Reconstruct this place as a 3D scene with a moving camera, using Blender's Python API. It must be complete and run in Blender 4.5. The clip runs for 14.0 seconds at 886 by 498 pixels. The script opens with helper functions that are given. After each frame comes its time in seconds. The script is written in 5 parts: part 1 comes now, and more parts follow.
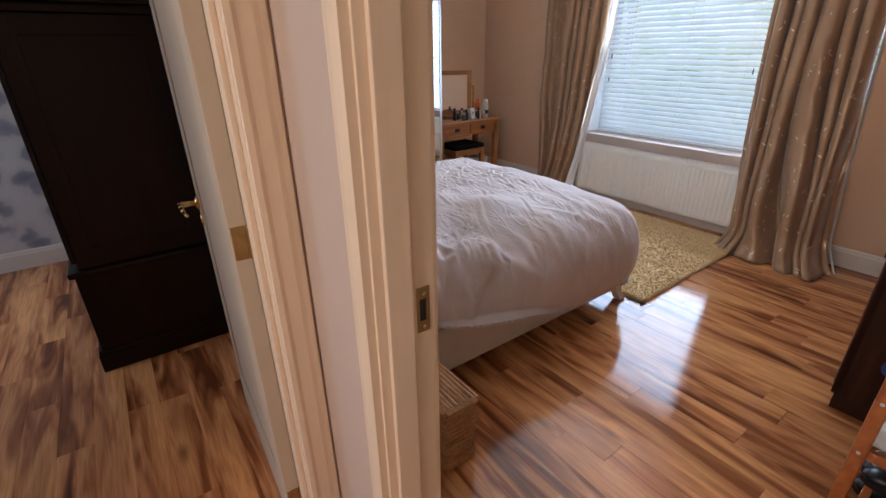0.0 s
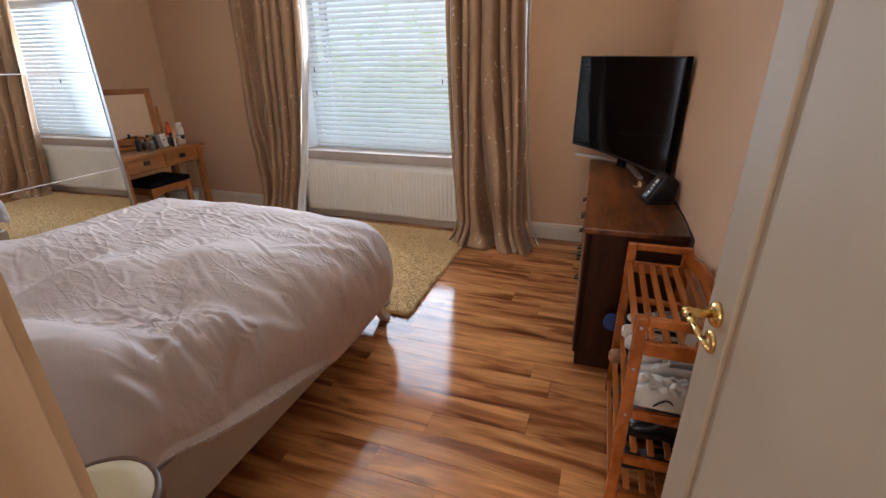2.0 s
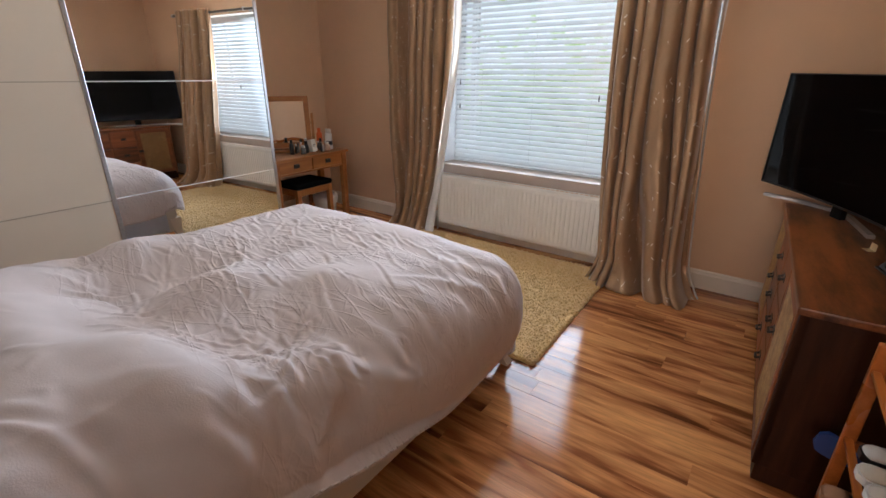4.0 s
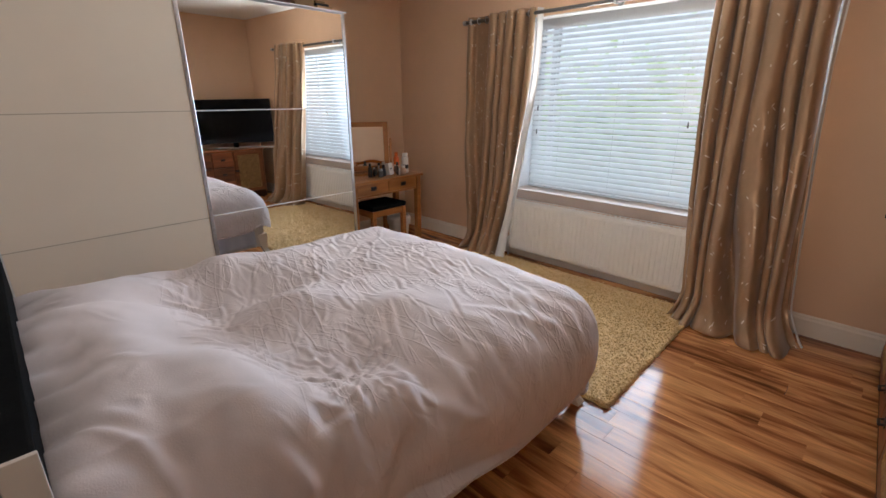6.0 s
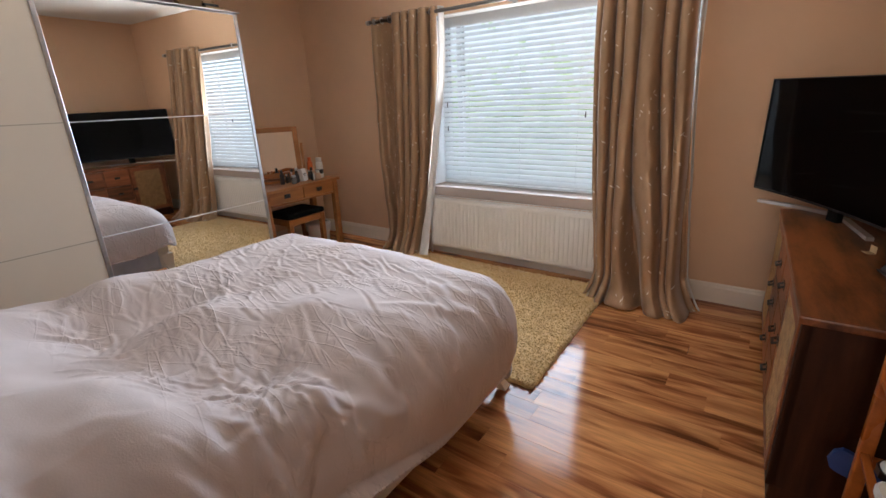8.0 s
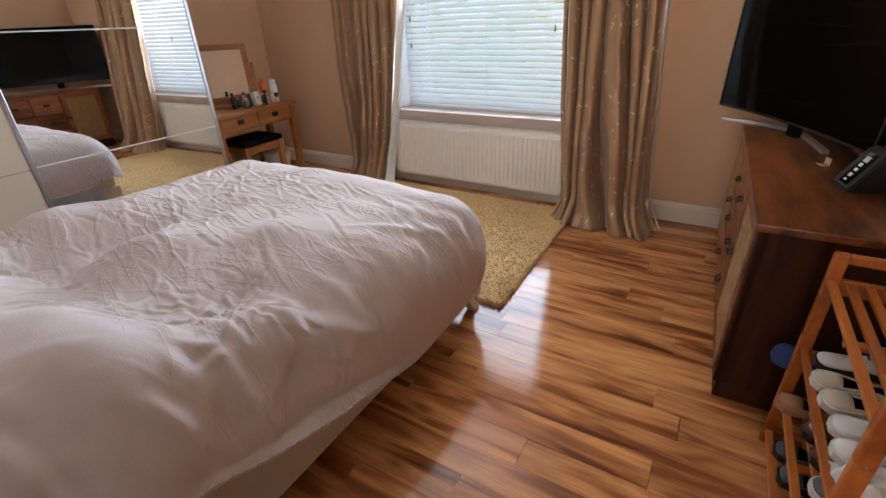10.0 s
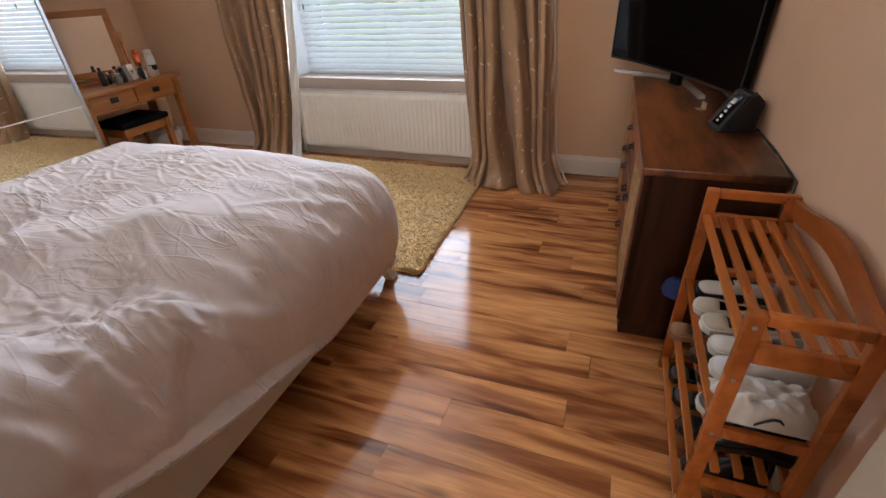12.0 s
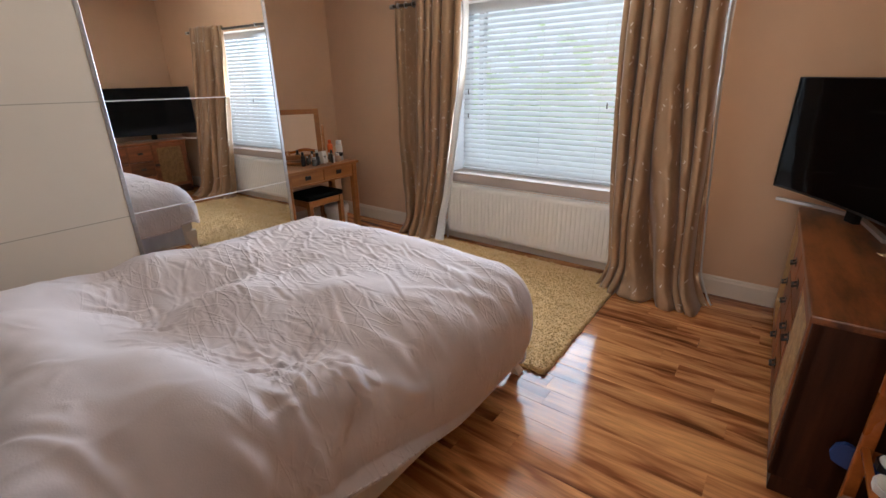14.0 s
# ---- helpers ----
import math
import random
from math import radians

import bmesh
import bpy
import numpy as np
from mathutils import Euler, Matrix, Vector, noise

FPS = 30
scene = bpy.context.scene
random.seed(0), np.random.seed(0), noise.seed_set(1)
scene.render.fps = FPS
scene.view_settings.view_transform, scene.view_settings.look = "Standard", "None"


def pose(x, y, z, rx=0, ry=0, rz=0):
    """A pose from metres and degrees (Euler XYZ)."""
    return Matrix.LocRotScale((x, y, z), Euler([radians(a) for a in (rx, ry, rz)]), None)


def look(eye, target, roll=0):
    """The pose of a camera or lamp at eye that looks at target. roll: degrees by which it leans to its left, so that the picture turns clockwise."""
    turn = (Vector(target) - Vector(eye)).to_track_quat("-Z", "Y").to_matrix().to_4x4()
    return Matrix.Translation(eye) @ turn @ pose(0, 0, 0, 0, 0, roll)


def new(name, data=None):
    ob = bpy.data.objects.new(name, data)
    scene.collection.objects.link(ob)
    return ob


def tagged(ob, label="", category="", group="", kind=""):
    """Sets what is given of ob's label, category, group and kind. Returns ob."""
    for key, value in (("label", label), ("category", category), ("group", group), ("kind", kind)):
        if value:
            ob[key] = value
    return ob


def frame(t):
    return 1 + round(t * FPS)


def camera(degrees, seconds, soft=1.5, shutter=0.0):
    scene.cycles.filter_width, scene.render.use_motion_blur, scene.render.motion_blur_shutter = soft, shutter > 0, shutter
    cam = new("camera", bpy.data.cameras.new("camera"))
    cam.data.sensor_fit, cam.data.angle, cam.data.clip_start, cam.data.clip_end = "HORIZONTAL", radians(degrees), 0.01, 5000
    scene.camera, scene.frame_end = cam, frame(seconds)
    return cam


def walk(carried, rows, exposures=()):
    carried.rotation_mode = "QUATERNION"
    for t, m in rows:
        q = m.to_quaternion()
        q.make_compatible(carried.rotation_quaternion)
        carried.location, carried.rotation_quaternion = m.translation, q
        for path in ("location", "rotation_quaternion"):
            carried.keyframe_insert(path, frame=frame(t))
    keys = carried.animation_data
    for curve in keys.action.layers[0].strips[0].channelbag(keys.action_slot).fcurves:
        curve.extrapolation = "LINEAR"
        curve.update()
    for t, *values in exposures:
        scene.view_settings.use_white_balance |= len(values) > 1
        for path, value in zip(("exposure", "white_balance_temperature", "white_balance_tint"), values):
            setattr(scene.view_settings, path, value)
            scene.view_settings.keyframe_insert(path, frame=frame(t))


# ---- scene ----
cam = camera(89.4, 14.0)
PATH = [
    (0, (0.133, 0.216, 1.404), (-1.347, 1.288, 0.591), -0.6),
    (0.5, (0.026, 0.274, 1.405), (-1.037, 1.763, 0.598), -2.1),
    (1, (-0.027, 0.329, 1.387), (-0.684, 2.035, 0.577), -1.2),
    (1.5, (-0.045, 0.381, 1.372), (-0.554, 2.146, 0.58), 0.6),
    (2, (-0.086, 0.469, 1.381), (-0.704, 2.209, 0.612), -0.6),
    (2.5, (-0.179, 0.608, 1.398), (-0.954, 2.291, 0.646), -1.4),
    (3, (-0.237, 0.681, 1.388), (-1.134, 2.308, 0.647), -0.5),
    (5.5, (-0.334, 0.728, 1.406), (-1.631, 2.093, 0.734), -0.1),
    (6, (-0.337, 0.733, 1.412), (-1.676, 2.075, 0.774), -0.1),
    (6.5, (-0.321, 0.746, 1.409), (-1.649, 2.106, 0.787), -0.8),
    (7, (-0.295, 0.773, 1.394), (-1.567, 2.191, 0.783), -1.4),
    (7.5, (-0.285, 0.784, 1.38), (-1.468, 2.275, 0.768), -1.9),
    (8, (-0.276, 0.791, 1.376), (-1.389, 2.328, 0.745), -2.4),
    (10.5, (-0.288, 0.802, 1.302), (-1.198, 2.286, 0.318), -2.3),
    (11, (-0.284, 0.804, 1.292), (-1.171, 2.271, 0.262), -2.0),
    (11.5, (-0.263, 0.825, 1.285), (-1.06, 2.334, 0.242), -2.6),
    (12, (-0.227, 0.862, 1.286), (-0.864, 2.446, 0.246), -3.2),
    (12.5, (-0.225, 0.866, 1.308), (-0.806, 2.495, 0.304), -1.9),
    (13, (-0.258, 0.818, 1.358), (-0.981, 2.467, 0.489), -1.5),
    (13.5, (-0.286, 0.748, 1.39), (-1.263, 2.334, 0.661), -0.9),
    (14, (-0.285, 0.713, 1.417), (-1.42, 2.204, 0.718), -0.9),
]
walk(cam, [(t, look(eye, target, roll)) for t, eye, target, roll in PATH], exposures=[(0.0, -0.04, 5250, 11), (0.5, -0.03, 5550, 11), (1.0, -0.02, 5700, 11), (2.0, -0.10, 5750, 11), (6.5, -0.14, 5750, 11), (8.0, -0.10, 5750, 11), (10.5, 0.02, 5750, 11), (12.5, 0.02, 5750, 11), (14.0, -0.08, 5750, 11)])

# ---- world, sun, window light, landing fill ----
world = bpy.data.worlds.new("world")
scene.world = world
world.use_nodes = True
wn = world.node_tree
sky = wn.nodes.new("ShaderNodeTexSky")
sky.sky_type, sky.sun_disc = "NISHITA", False
sky.sun_elevation, sky.sun_rotation = radians(42), radians(200)
wn.links.new(sky.outputs[0], wn.nodes["Background"].inputs[0])
wn.nodes["Background"].inputs[1].default_value = 0.10

sun = new("sun", bpy.data.lights.new("sun", "SUN"))
sun.data.energy, sun.data.angle, sun.data.color = 0.8, radians(12), (1.0, 0.96, 0.9)
sun.matrix_world = look((2, -8, 8), (0, 0, 0))


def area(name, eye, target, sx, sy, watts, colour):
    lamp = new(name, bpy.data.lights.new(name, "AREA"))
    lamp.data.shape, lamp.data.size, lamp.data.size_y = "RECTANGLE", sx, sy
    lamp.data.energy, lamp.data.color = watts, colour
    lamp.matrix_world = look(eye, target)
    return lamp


daylight = area("window_daylight", (-1.71, 4.125, 1.31), (-1.71, 0.0, 1.10), 1.95, 1.32, 38, (0.79, 0.895, 1.0))
daylight.data.spread = radians(108)
uplight = area("window_daylight_off_slats", (-1.71, 4.112, 1.30), (-1.71, 2.0, 3.7), 1.5, 0.09, 36, (1.0, 0.93, 0.80))
uplight.data.spread = radians(110)
area("sky_behind_blind", (-1.71, 4.312, 1.33), (-1.71, 0.0, 1.33), 1.95, 1.30, 14, (0.84, 0.94, 1.0))
# added warm lamp behind the camera, brightening hall and doorway; its source is unseen
area("landing_fill", (0.1, -1.62, 1.5), (0.0, 1.0, 1.2), 0.9, 1.1, 25, (1.0, 0.80, 0.60))
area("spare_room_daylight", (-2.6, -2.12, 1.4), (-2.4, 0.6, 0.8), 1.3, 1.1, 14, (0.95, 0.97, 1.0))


# ---- materials ----
def material(name, base, rough=0.6, metal=0.0, vary=0.12, scale=6.0, stretch=(1, 1, 1), bump=0.0, bump_scale=60.0, second=None, spec=0.5, sheen=0.0, blotch=0.0):
    """A surface with grain, a wider unevenness, and fine relief, at real size."""
    m = bpy.data.materials.new(name)
    m.use_nodes = True
    n, l = m.node_tree.nodes, m.node_tree.links
    p = n["Principled BSDF"]
    p.inputs["Roughness"].default_value, p.inputs["Metallic"].default_value = rough, metal
    p.inputs["Specular IOR Level"].default_value = spec
    p.inputs["Sheen Weight"].default_value = sheen
    tc = n.new("ShaderNodeTexCoord")
    mp = n.new("ShaderNodeMapping")
    mp.inputs["Scale"].default_value = stretch
    l.new(tc.outputs["Object"], mp.inputs[0])
    oi = n.new("ShaderNodeObjectInfo")
    add = n.new("ShaderNodeVectorMath")
    add.operation = "MULTIPLY_ADD"
    l.new(oi.outputs["Random"], add.inputs[0])
    add.inputs[1].default_value = (17, 31, 7)
    l.new(mp.outputs[0], add.inputs[2])
    no = n.new("ShaderNodeTexNoise")
    no.inputs["Scale"].default_value, no.inputs["Detail"].default_value, no.inputs["Roughness"].default_value = scale, 6, 0.6
    l.new(add.outputs[0], no.inputs["Vector"])
    big = n.new("ShaderNodeTexNoise")
    big.inputs["Scale"].default_value = scale * 0.17
    l.new(add.outputs[0], big.inputs["Vector"])
    mix = n.new("ShaderNodeMath")
    mix.operation = "MULTIPLY_ADD"
    mix.inputs[1].default_value = 0.45
    l.new(big.outputs[0], mix.inputs[0])
    half = n.new("ShaderNodeMath")
    half.operation = "MULTIPLY"
    half.inputs[1].default_value = 0.55
    l.new(no.outputs[0], half.inputs[0])
    l.new(half.outputs[0], mix.inputs[2])
    ramp = n.new("ShaderNodeValToRGB")
    dark = second or tuple(c * (1 - vary) for c in base)
    light = base if second else tuple(min(1, c * (1 + vary)) for c in base)
    ramp.color_ramp.elements[0].position, ramp.color_ramp.elements[1].position = 0.36, 0.64
    ramp.color_ramp.elements[0].color, ramp.color_ramp.elements[1].color = (*dark, 1), (*light, 1)
    l.new(mix.outputs[0], ramp.inputs[0])
    l.new(ramp.outputs[0], p.inputs["Base Color"])
    if blotch:
        rr = n.new("ShaderNodeMapRange")
        rr.inputs["To Min"].default_value, rr.inputs["To Max"].default_value = rough - blotch, rough + blotch
        l.new(big.outputs[0], rr.inputs["Value"])
        l.new(rr.outputs[0], p.inputs["Roughness"])
    if bump:
        fine = n.new("ShaderNodeTexNoise")
        fine.inputs["Scale"].default_value, fine.inputs["Detail"].default_value = bump_scale, 4
        l.new(add.outputs[0], fine.inputs["Vector"])
        b = n.new("ShaderNodeBump")
        b.inputs["Strength"].default_value, b.inputs["Distance"].default_value = bump, 0.01
        l.new(fine.outputs[0], b.inputs["Height"])
        l.new(b.outputs[0], p.inputs["Normal"])
    return m


def laminate():
    """Glossy laminate board, soft dark bands and fine grain along local x, its tone varying from board to board."""
    m = material("laminate", (0.78, 0.375, 0.135), 0.10, second=(0.150, 0.048, 0.016), scale=1.9, stretch=(0.85, 6.6, 1), bump=0.02, bump_scale=30, blotch=0.03)
    n, l = m.node_tree.nodes, m.node_tree.links
    p = n["Principled BSDF"]
    ramp = [x for x in n if x.type == "VALTORGB"][0]
    ramp.color_ramp.elements[0].position, ramp.color_ramp.elements[1].position = 0.35, 0.64
    noise_nodes = [x for x in n if x.type == "TEX_NOISE"]
    noise_nodes[0].inputs["Detail"].default_value = 2.2
    noise_nodes[0].inputs["Distortion"].default_value = 0.7
    e = ramp.color_ramp.elements.new(0.445)
    e.color = (0.34, 0.122, 0.040, 1)
    e = ramp.color_ramp.elements.new(0.51)
    e.color = (0.54, 0.225, 0.080, 1)
    for x in n:
        if x.type == "MATH" and x.operation == "MULTIPLY_ADD":
            x.inputs[1].default_value = 0.24
        elif x.type == "MATH" and x.operation == "MULTIPLY":
            x.inputs[1].default_value = 0.76
    tc = [x for x in n if x.type == "TEX_COORD"][0]
    oi = [x for x in n if x.type == "OBJECT_INFO"][0]
    shift = n.new("ShaderNodeVectorMath")
    shift.operation = "MULTIPLY_ADD"
    l.new(oi.outputs["Random"], shift.inputs[0])
    shift.inputs[1].default_value = (41, 23, 5)
    l.new(tc.outputs["Object"], shift.inputs[2])
    # fine dark pores and short flecks
    mp = n.new("ShaderNodeMapping")
    mp.inputs["Scale"].default_value = (5.0, 90.0, 1.0)
    l.new(shift.outputs[0], mp.inputs[0])
    pores = n.new("ShaderNodeTexNoise")
    pores.inputs["Scale"].default_value, pores.inputs["Detail"].default_value = 1.6, 3
    l.new(mp.outputs[0], pores.inputs["Vector"])
    pr_ = n.new("ShaderNodeMapRange")
    pr_.inputs["From Min"].default_value, pr_.inputs["From Max"].default_value = 0.32, 0.62
    pr_.inputs["To Min"].default_value, pr_.inputs["To Max"].default_value = 0.82, 1.06
    l.new(pores.outputs[0], pr_.inputs["Value"])
    # small knots
    mk = n.new("ShaderNodeMapping")
    mk.inputs["Scale"].default_value = (2.2, 6.5, 1.0)
    l.new(shift.outputs[0], mk.inputs[0])
    vk = n.new("ShaderNodeTexVoronoi")
    vk.inputs["Scale"].default_value = 1.0
    l.new(mk.outputs[0], vk.inputs["Vector"])
    kr = n.new("ShaderNodeMapRange")
    kr.inputs["From Min"].default_value, kr.inputs["From Max"].default_value = 0.03, 0.16
    kr.inputs["To Min"].default_value, kr.inputs["To Max"].default_value = 0.45, 1.0
    l.new(vk.outputs["Distance"], kr.inputs["Value"])
    both = n.new("ShaderNodeMath")
    both.operation = "MULTIPLY"
    l.new(pr_.outputs[0], both.inputs[0])
    l.new(kr.outputs[0], both.inputs[1])
    tone = n.new("ShaderNodeMapRange")
    tone.inputs["To Min"].default_value, tone.inputs["To Max"].default_value = 0.88, 1.12
    l.new(oi.outputs["Random"], tone.inputs["Value"])
    value = n.new("ShaderNodeMath")
    value.operation = "MULTIPLY"
    l.new(both.outputs[0], value.inputs[0])
    l.new(tone.outputs[0], value.inputs[1])
    hsv = n.new("ShaderNodeHueSaturation")
    l.new(value.outputs[0], hsv.inputs["Value"])
    l.new(ramp.outputs[0], hsv.inputs["Color"])
    l.new(hsv.outputs[0], p.inputs["Base Color"])
    return m


def wood(name, light, dark, rough=0.4, along="y", fine=1.0, spec=0.5):
    s = {"x": (0.7, 8, 8), "y": (8, 0.7, 8), "z": (8, 8, 0.7)}[along]
    return material(name, light, rough, second=dark, scale=3.0 * fine, stretch=s, bump=0.08, bump_scale=25, blotch=0.08, spec=spec)


def curtain_cloth():
    """Taupe satin with small silvery leaf strokes lying two ways."""
    m = material("curtain_satin", (0.38, 0.236, 0.130), 0.32, 0.40, vary=0.10, scale=40, stretch=(1, 1, 0.3), bump=0.05, bump_scale=300, sheen=0.3)
    n, l = m.node_tree.nodes, m.node_tree.links
    p = n["Principled BSDF"]
    tc = [x for x in n if x.type == "TEX_COORD"][0]
    base = [x for x in n if x.type == "VALTORGB"][0]
    out = base.outputs[0]
    for turn, sc, off in ((40, (11, 36, 1), 0.0), (-58, (11, 40, 1), 3.7), (85, (12, 40, 1), 7.1)):
        mp = n.new("ShaderNodeMapping")
        mp.inputs["Location"].default_value = (off, off, 0)
        mp.inputs["Scale"].default_value = sc
        turned = n.new("ShaderNodeVectorRotate")
        turned.rotation_type = "Z_AXIS"
        turned.inputs["Angle"].default_value = radians(turn)
        l.new(tc.outputs["UV"], turned.inputs["Vector"])
        l.new(turned.outputs[0], mp.inputs[0])
        v = n.new("ShaderNodeTexVoronoi")
        v.inputs["Scale"].default_value = 1.0
        l.new(mp.outputs[0], v.inputs["Vector"])
        lt = n.new("ShaderNodeMath")
        lt.operation = "LESS_THAN"
        lt.inputs[1].default_value = 0.145
        l.new(v.outputs["Distance"], lt.inputs[0])
        sp = n.new("ShaderNodeSeparateColor")
        l.new(v.outputs["Color"], sp.inputs[0])
        keep = n.new("ShaderNodeMath")
        keep.operation = "GREATER_THAN"
        keep.inputs[1].default_value = 0.70
        l.new(sp.outputs[0], keep.inputs[0])
        both = n.new("ShaderNodeMath")
        both.operation = "MULTIPLY"
        l.new(lt.outputs[0], both.inputs[0])
        l.new(keep.outputs[0], both.inputs[1])
        mix = n.new("ShaderNodeMix")
        mix.data_type = "RGBA"
        l.new(both.outputs[0], mix.inputs["Factor"])
        l.new(out, mix.inputs[6])
        mix.inputs[7].default_value = (0.74, 0.65, 0.53, 1)
        out = mix.outputs[2]
    l.new(out, p.inputs["Base Color"])
    return m


def slat_white():
    """White slats that let some daylight through."""
    m = material("blind_white", (0.82, 0.83, 0.84), 0.45, vary=0.03, scale=20)
    n, l = m.node_tree.nodes, m.node_tree.links
    tr = n.new("ShaderNodeBsdfTranslucent")
    tr.inputs[0].default_value = (0.88, 0.90, 0.90, 1)
    mx = n.new("ShaderNodeMixShader")
    mx.inputs[0].default_value = 0.43
    l.new(n["Principled BSDF"].outputs[0], mx.inputs[1])
    l.new(tr.outputs[0], mx.inputs[2])
    l.new(mx.outputs[0], n["Material Output"].inputs[0])
    return m


def wallpaper():
    m = material("floral_wallpaper", (0.62, 0.60, 0.56), 0.7, second=(0.50, 0.49, 0.47), scale=5)
    n, l = m.node_tree.nodes, m.node_tree.links
    p = n["Principled BSDF"]
    tc = [x for x in n if x.type == "TEX_COORD"][0]
    no = n.new("ShaderNodeTexNoise")
    no.inputs["Scale"].default_value = 9
    l.new(tc.outputs["Object"], no.inputs["Vector"])
    add = n.new("ShaderNodeVectorMath")
    add.operation = "MULTIPLY_ADD"
    add.inputs[1].default_value = (0.12, 0.12, 0.12)
    l.new(no.outputs["Color"], add.inputs[0])
    l.new(tc.outputs["Object"], add.inputs[2])
    v = n.new("ShaderNodeTexVoronoi")
    v.inputs["Scale"].default_value = 6.0
    l.new(add.outputs[0], v.inputs["Vector"])
    r = n.new("ShaderNodeValToRGB")
    els = r.color_ramp.elements
    els[0].position, els[0].color = 0.0, (0.20, 0.20, 0.24, 1)
    els[1].position, els[1].color = 0.62, (0.62, 0.60, 0.56, 1)
    e = els.new(0.30)
    e.color = (0.33, 0.33, 0.36, 1)
    e = els.new(0.40)
    e.color = (0.55, 0.53, 0.50, 1)
    l.new(v.outputs["Distance"], r.inputs[0])
    l.new(r.outputs[0], p.inputs["Base Color"])
    return m


def garden():
    """Far foliage under a white sky."""
    m = bpy.data.materials.new("garden_backdrop")
    m.use_nodes = True
    n, l = m.node_tree.nodes, m.node_tree.links
    n.remove(n["Principled BSDF"])
    em = n.new("ShaderNodeEmission")
    tc = n.new("ShaderNodeTexCoord")
    no = n.new("ShaderNodeTexNoise")
    no.inputs["Scale"].default_value, no.inputs["Detail"].default_value, no.inputs["Roughness"].default_value = 0.55, 8, 0.65
    l.new(tc.outputs["Object"], no.inputs["Vector"])
    r = n.new("ShaderNodeValToRGB")
    els = r.color_ramp.elements
    els[0].position, els[0].color = 0.36, (0.16, 0.25, 0.06, 1)
    els[1].position, els[1].color = 0.66, (0.84, 0.90, 0.93, 1)
    e = els.new(0.53)
    e.color = (0.52, 0.66, 0.32, 1)
    # hedges low down, thinning to white sky higher up
    xyz = n.new("ShaderNodeSeparateXYZ")
    l.new(tc.outputs["Object"], xyz.inputs[0])
    up = n.new("ShaderNodeMapRange")
    up.inputs["From Min"].default_value, up.inputs["From Max"].default_value = -9.0, 9.0
    up.inputs["To Min"].default_value, up.inputs["To Max"].default_value = -0.16, 0.22
    l.new(xyz.outputs[2], up.inputs["Value"])
    total = n.new("ShaderNodeMath")
    l.new(no.outputs[0], total.inputs[0])
    l.new(up.outputs[0], total.inputs[1])
    l.new(total.outputs[0], r.inputs[0])
    l.new(r.outputs[0], em.inputs[0])
    em.inputs[1].default_value = 1.5
    l.new(em.outputs[0], n["Material Output"].inputs[0])
    return m


WALL = material("wall_paint", (0.73, 0.487, 0.312), 0.75, vary=0.035, scale=3, bump=0.05, bump_scale=140)
HALLWALL = material("hall_paint", (0.56, 0.445, 0.355), 0.75, vary=0.04, scale=3, bump=0.05, bump_scale=140)
CEIL = material("ceiling_paint", (0.80, 0.79, 0.76), 0.85, vary=0.03, scale=3, bump=0.05, bump_scale=120)
GLOSSWHITE = material("white_gloss_paint", (0.79, 0.70, 0.59), 0.35, vary=0.04, scale=5, bump=0.03, bump_scale=40)
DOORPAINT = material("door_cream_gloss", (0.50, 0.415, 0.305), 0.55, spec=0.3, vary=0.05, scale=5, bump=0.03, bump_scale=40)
TRIM = material("cream_trim_paint", (0.80, 0.64, 0.455), 0.40, vary=0.05, scale=5, stretch=(6, 6, 0.6), bump=0.04, bump_scale=30)
LAMINATE = laminate()
UNDERLAY = material("floor_joint", (0.10, 0.042, 0.018), 0.6)
DUVET = material("duvet_cotton", (0.64, 0.552, 0.528), 0.85, vary=0.04, scale=9, bump=0.10, bump_scale=220, sheen=0.15)
SHEET = material("cream_ticking", (0.72, 0.62, 0.40), 0.8, vary=0.06, scale=20, bump=0.06, bump_scale=200)
BEDWHITE = material("bed_frame_cream", (0.66, 0.60, 0.52), 0.55, vary=0.05, scale=8, bump=0.04, bump_scale=60)
BLACKHIDE = material("black_leatherette", (0.008, 0.008, 0.008), 0.8, vary=0.2, scale=30, spec=0.02, bump=0.15, bump_scale=120)
RUG = material("rug_pile", (0.84, 0.57, 0.245), 0.95, second=(0.70, 0.455, 0.180), scale=55, bump=0.9, bump_scale=110, sheen=0.3)
CURTAIN = curtain_cloth()
LINING = material("curtain_lining", (0.78, 0.76, 0.74), 0.8, vary=0.03, scale=10, bump=0.05, bump_scale=200)
SLAT = slat_white()
UPVC = material("white_upvc", (0.82, 0.82, 0.82), 0.35, vary=0.02)
RADIATOR = material("radiator_enamel", (0.86, 0.83, 0.78), 0.35, vary=0.03, scale=8)
STEEL = material("brushed_steel", (0.55, 0.55, 0.56), 0.28, 1.0, vary=0.08, scale=30, stretch=(1, 1, 12))
DARKSTEEL = material("dark_nickel", (0.16, 0.15, 0.14), 0.35, 1.0, vary=0.1)
BRASS = material("polished_brass", (0.78, 0.56, 0.22), 0.20, 1.0, vary=0.10, scale=25)
OLDBRASS = material("dull_brass", (0.42, 0.29, 0.12), 0.38, 1.0, vary=0.2, scale=40)
MIRROR = material("mirror_glass", (0.86, 0.87, 0.87), 0.01, 1.0, vary=0.0)
SEAM = material("panel_seam", (0.40, 0.335, 0.25), 0.5, vary=0.05)
DOORPANEL = material("wardrobe_panel", (0.63, 0.525, 0.400), 0.30, vary=0.03, scale=2)
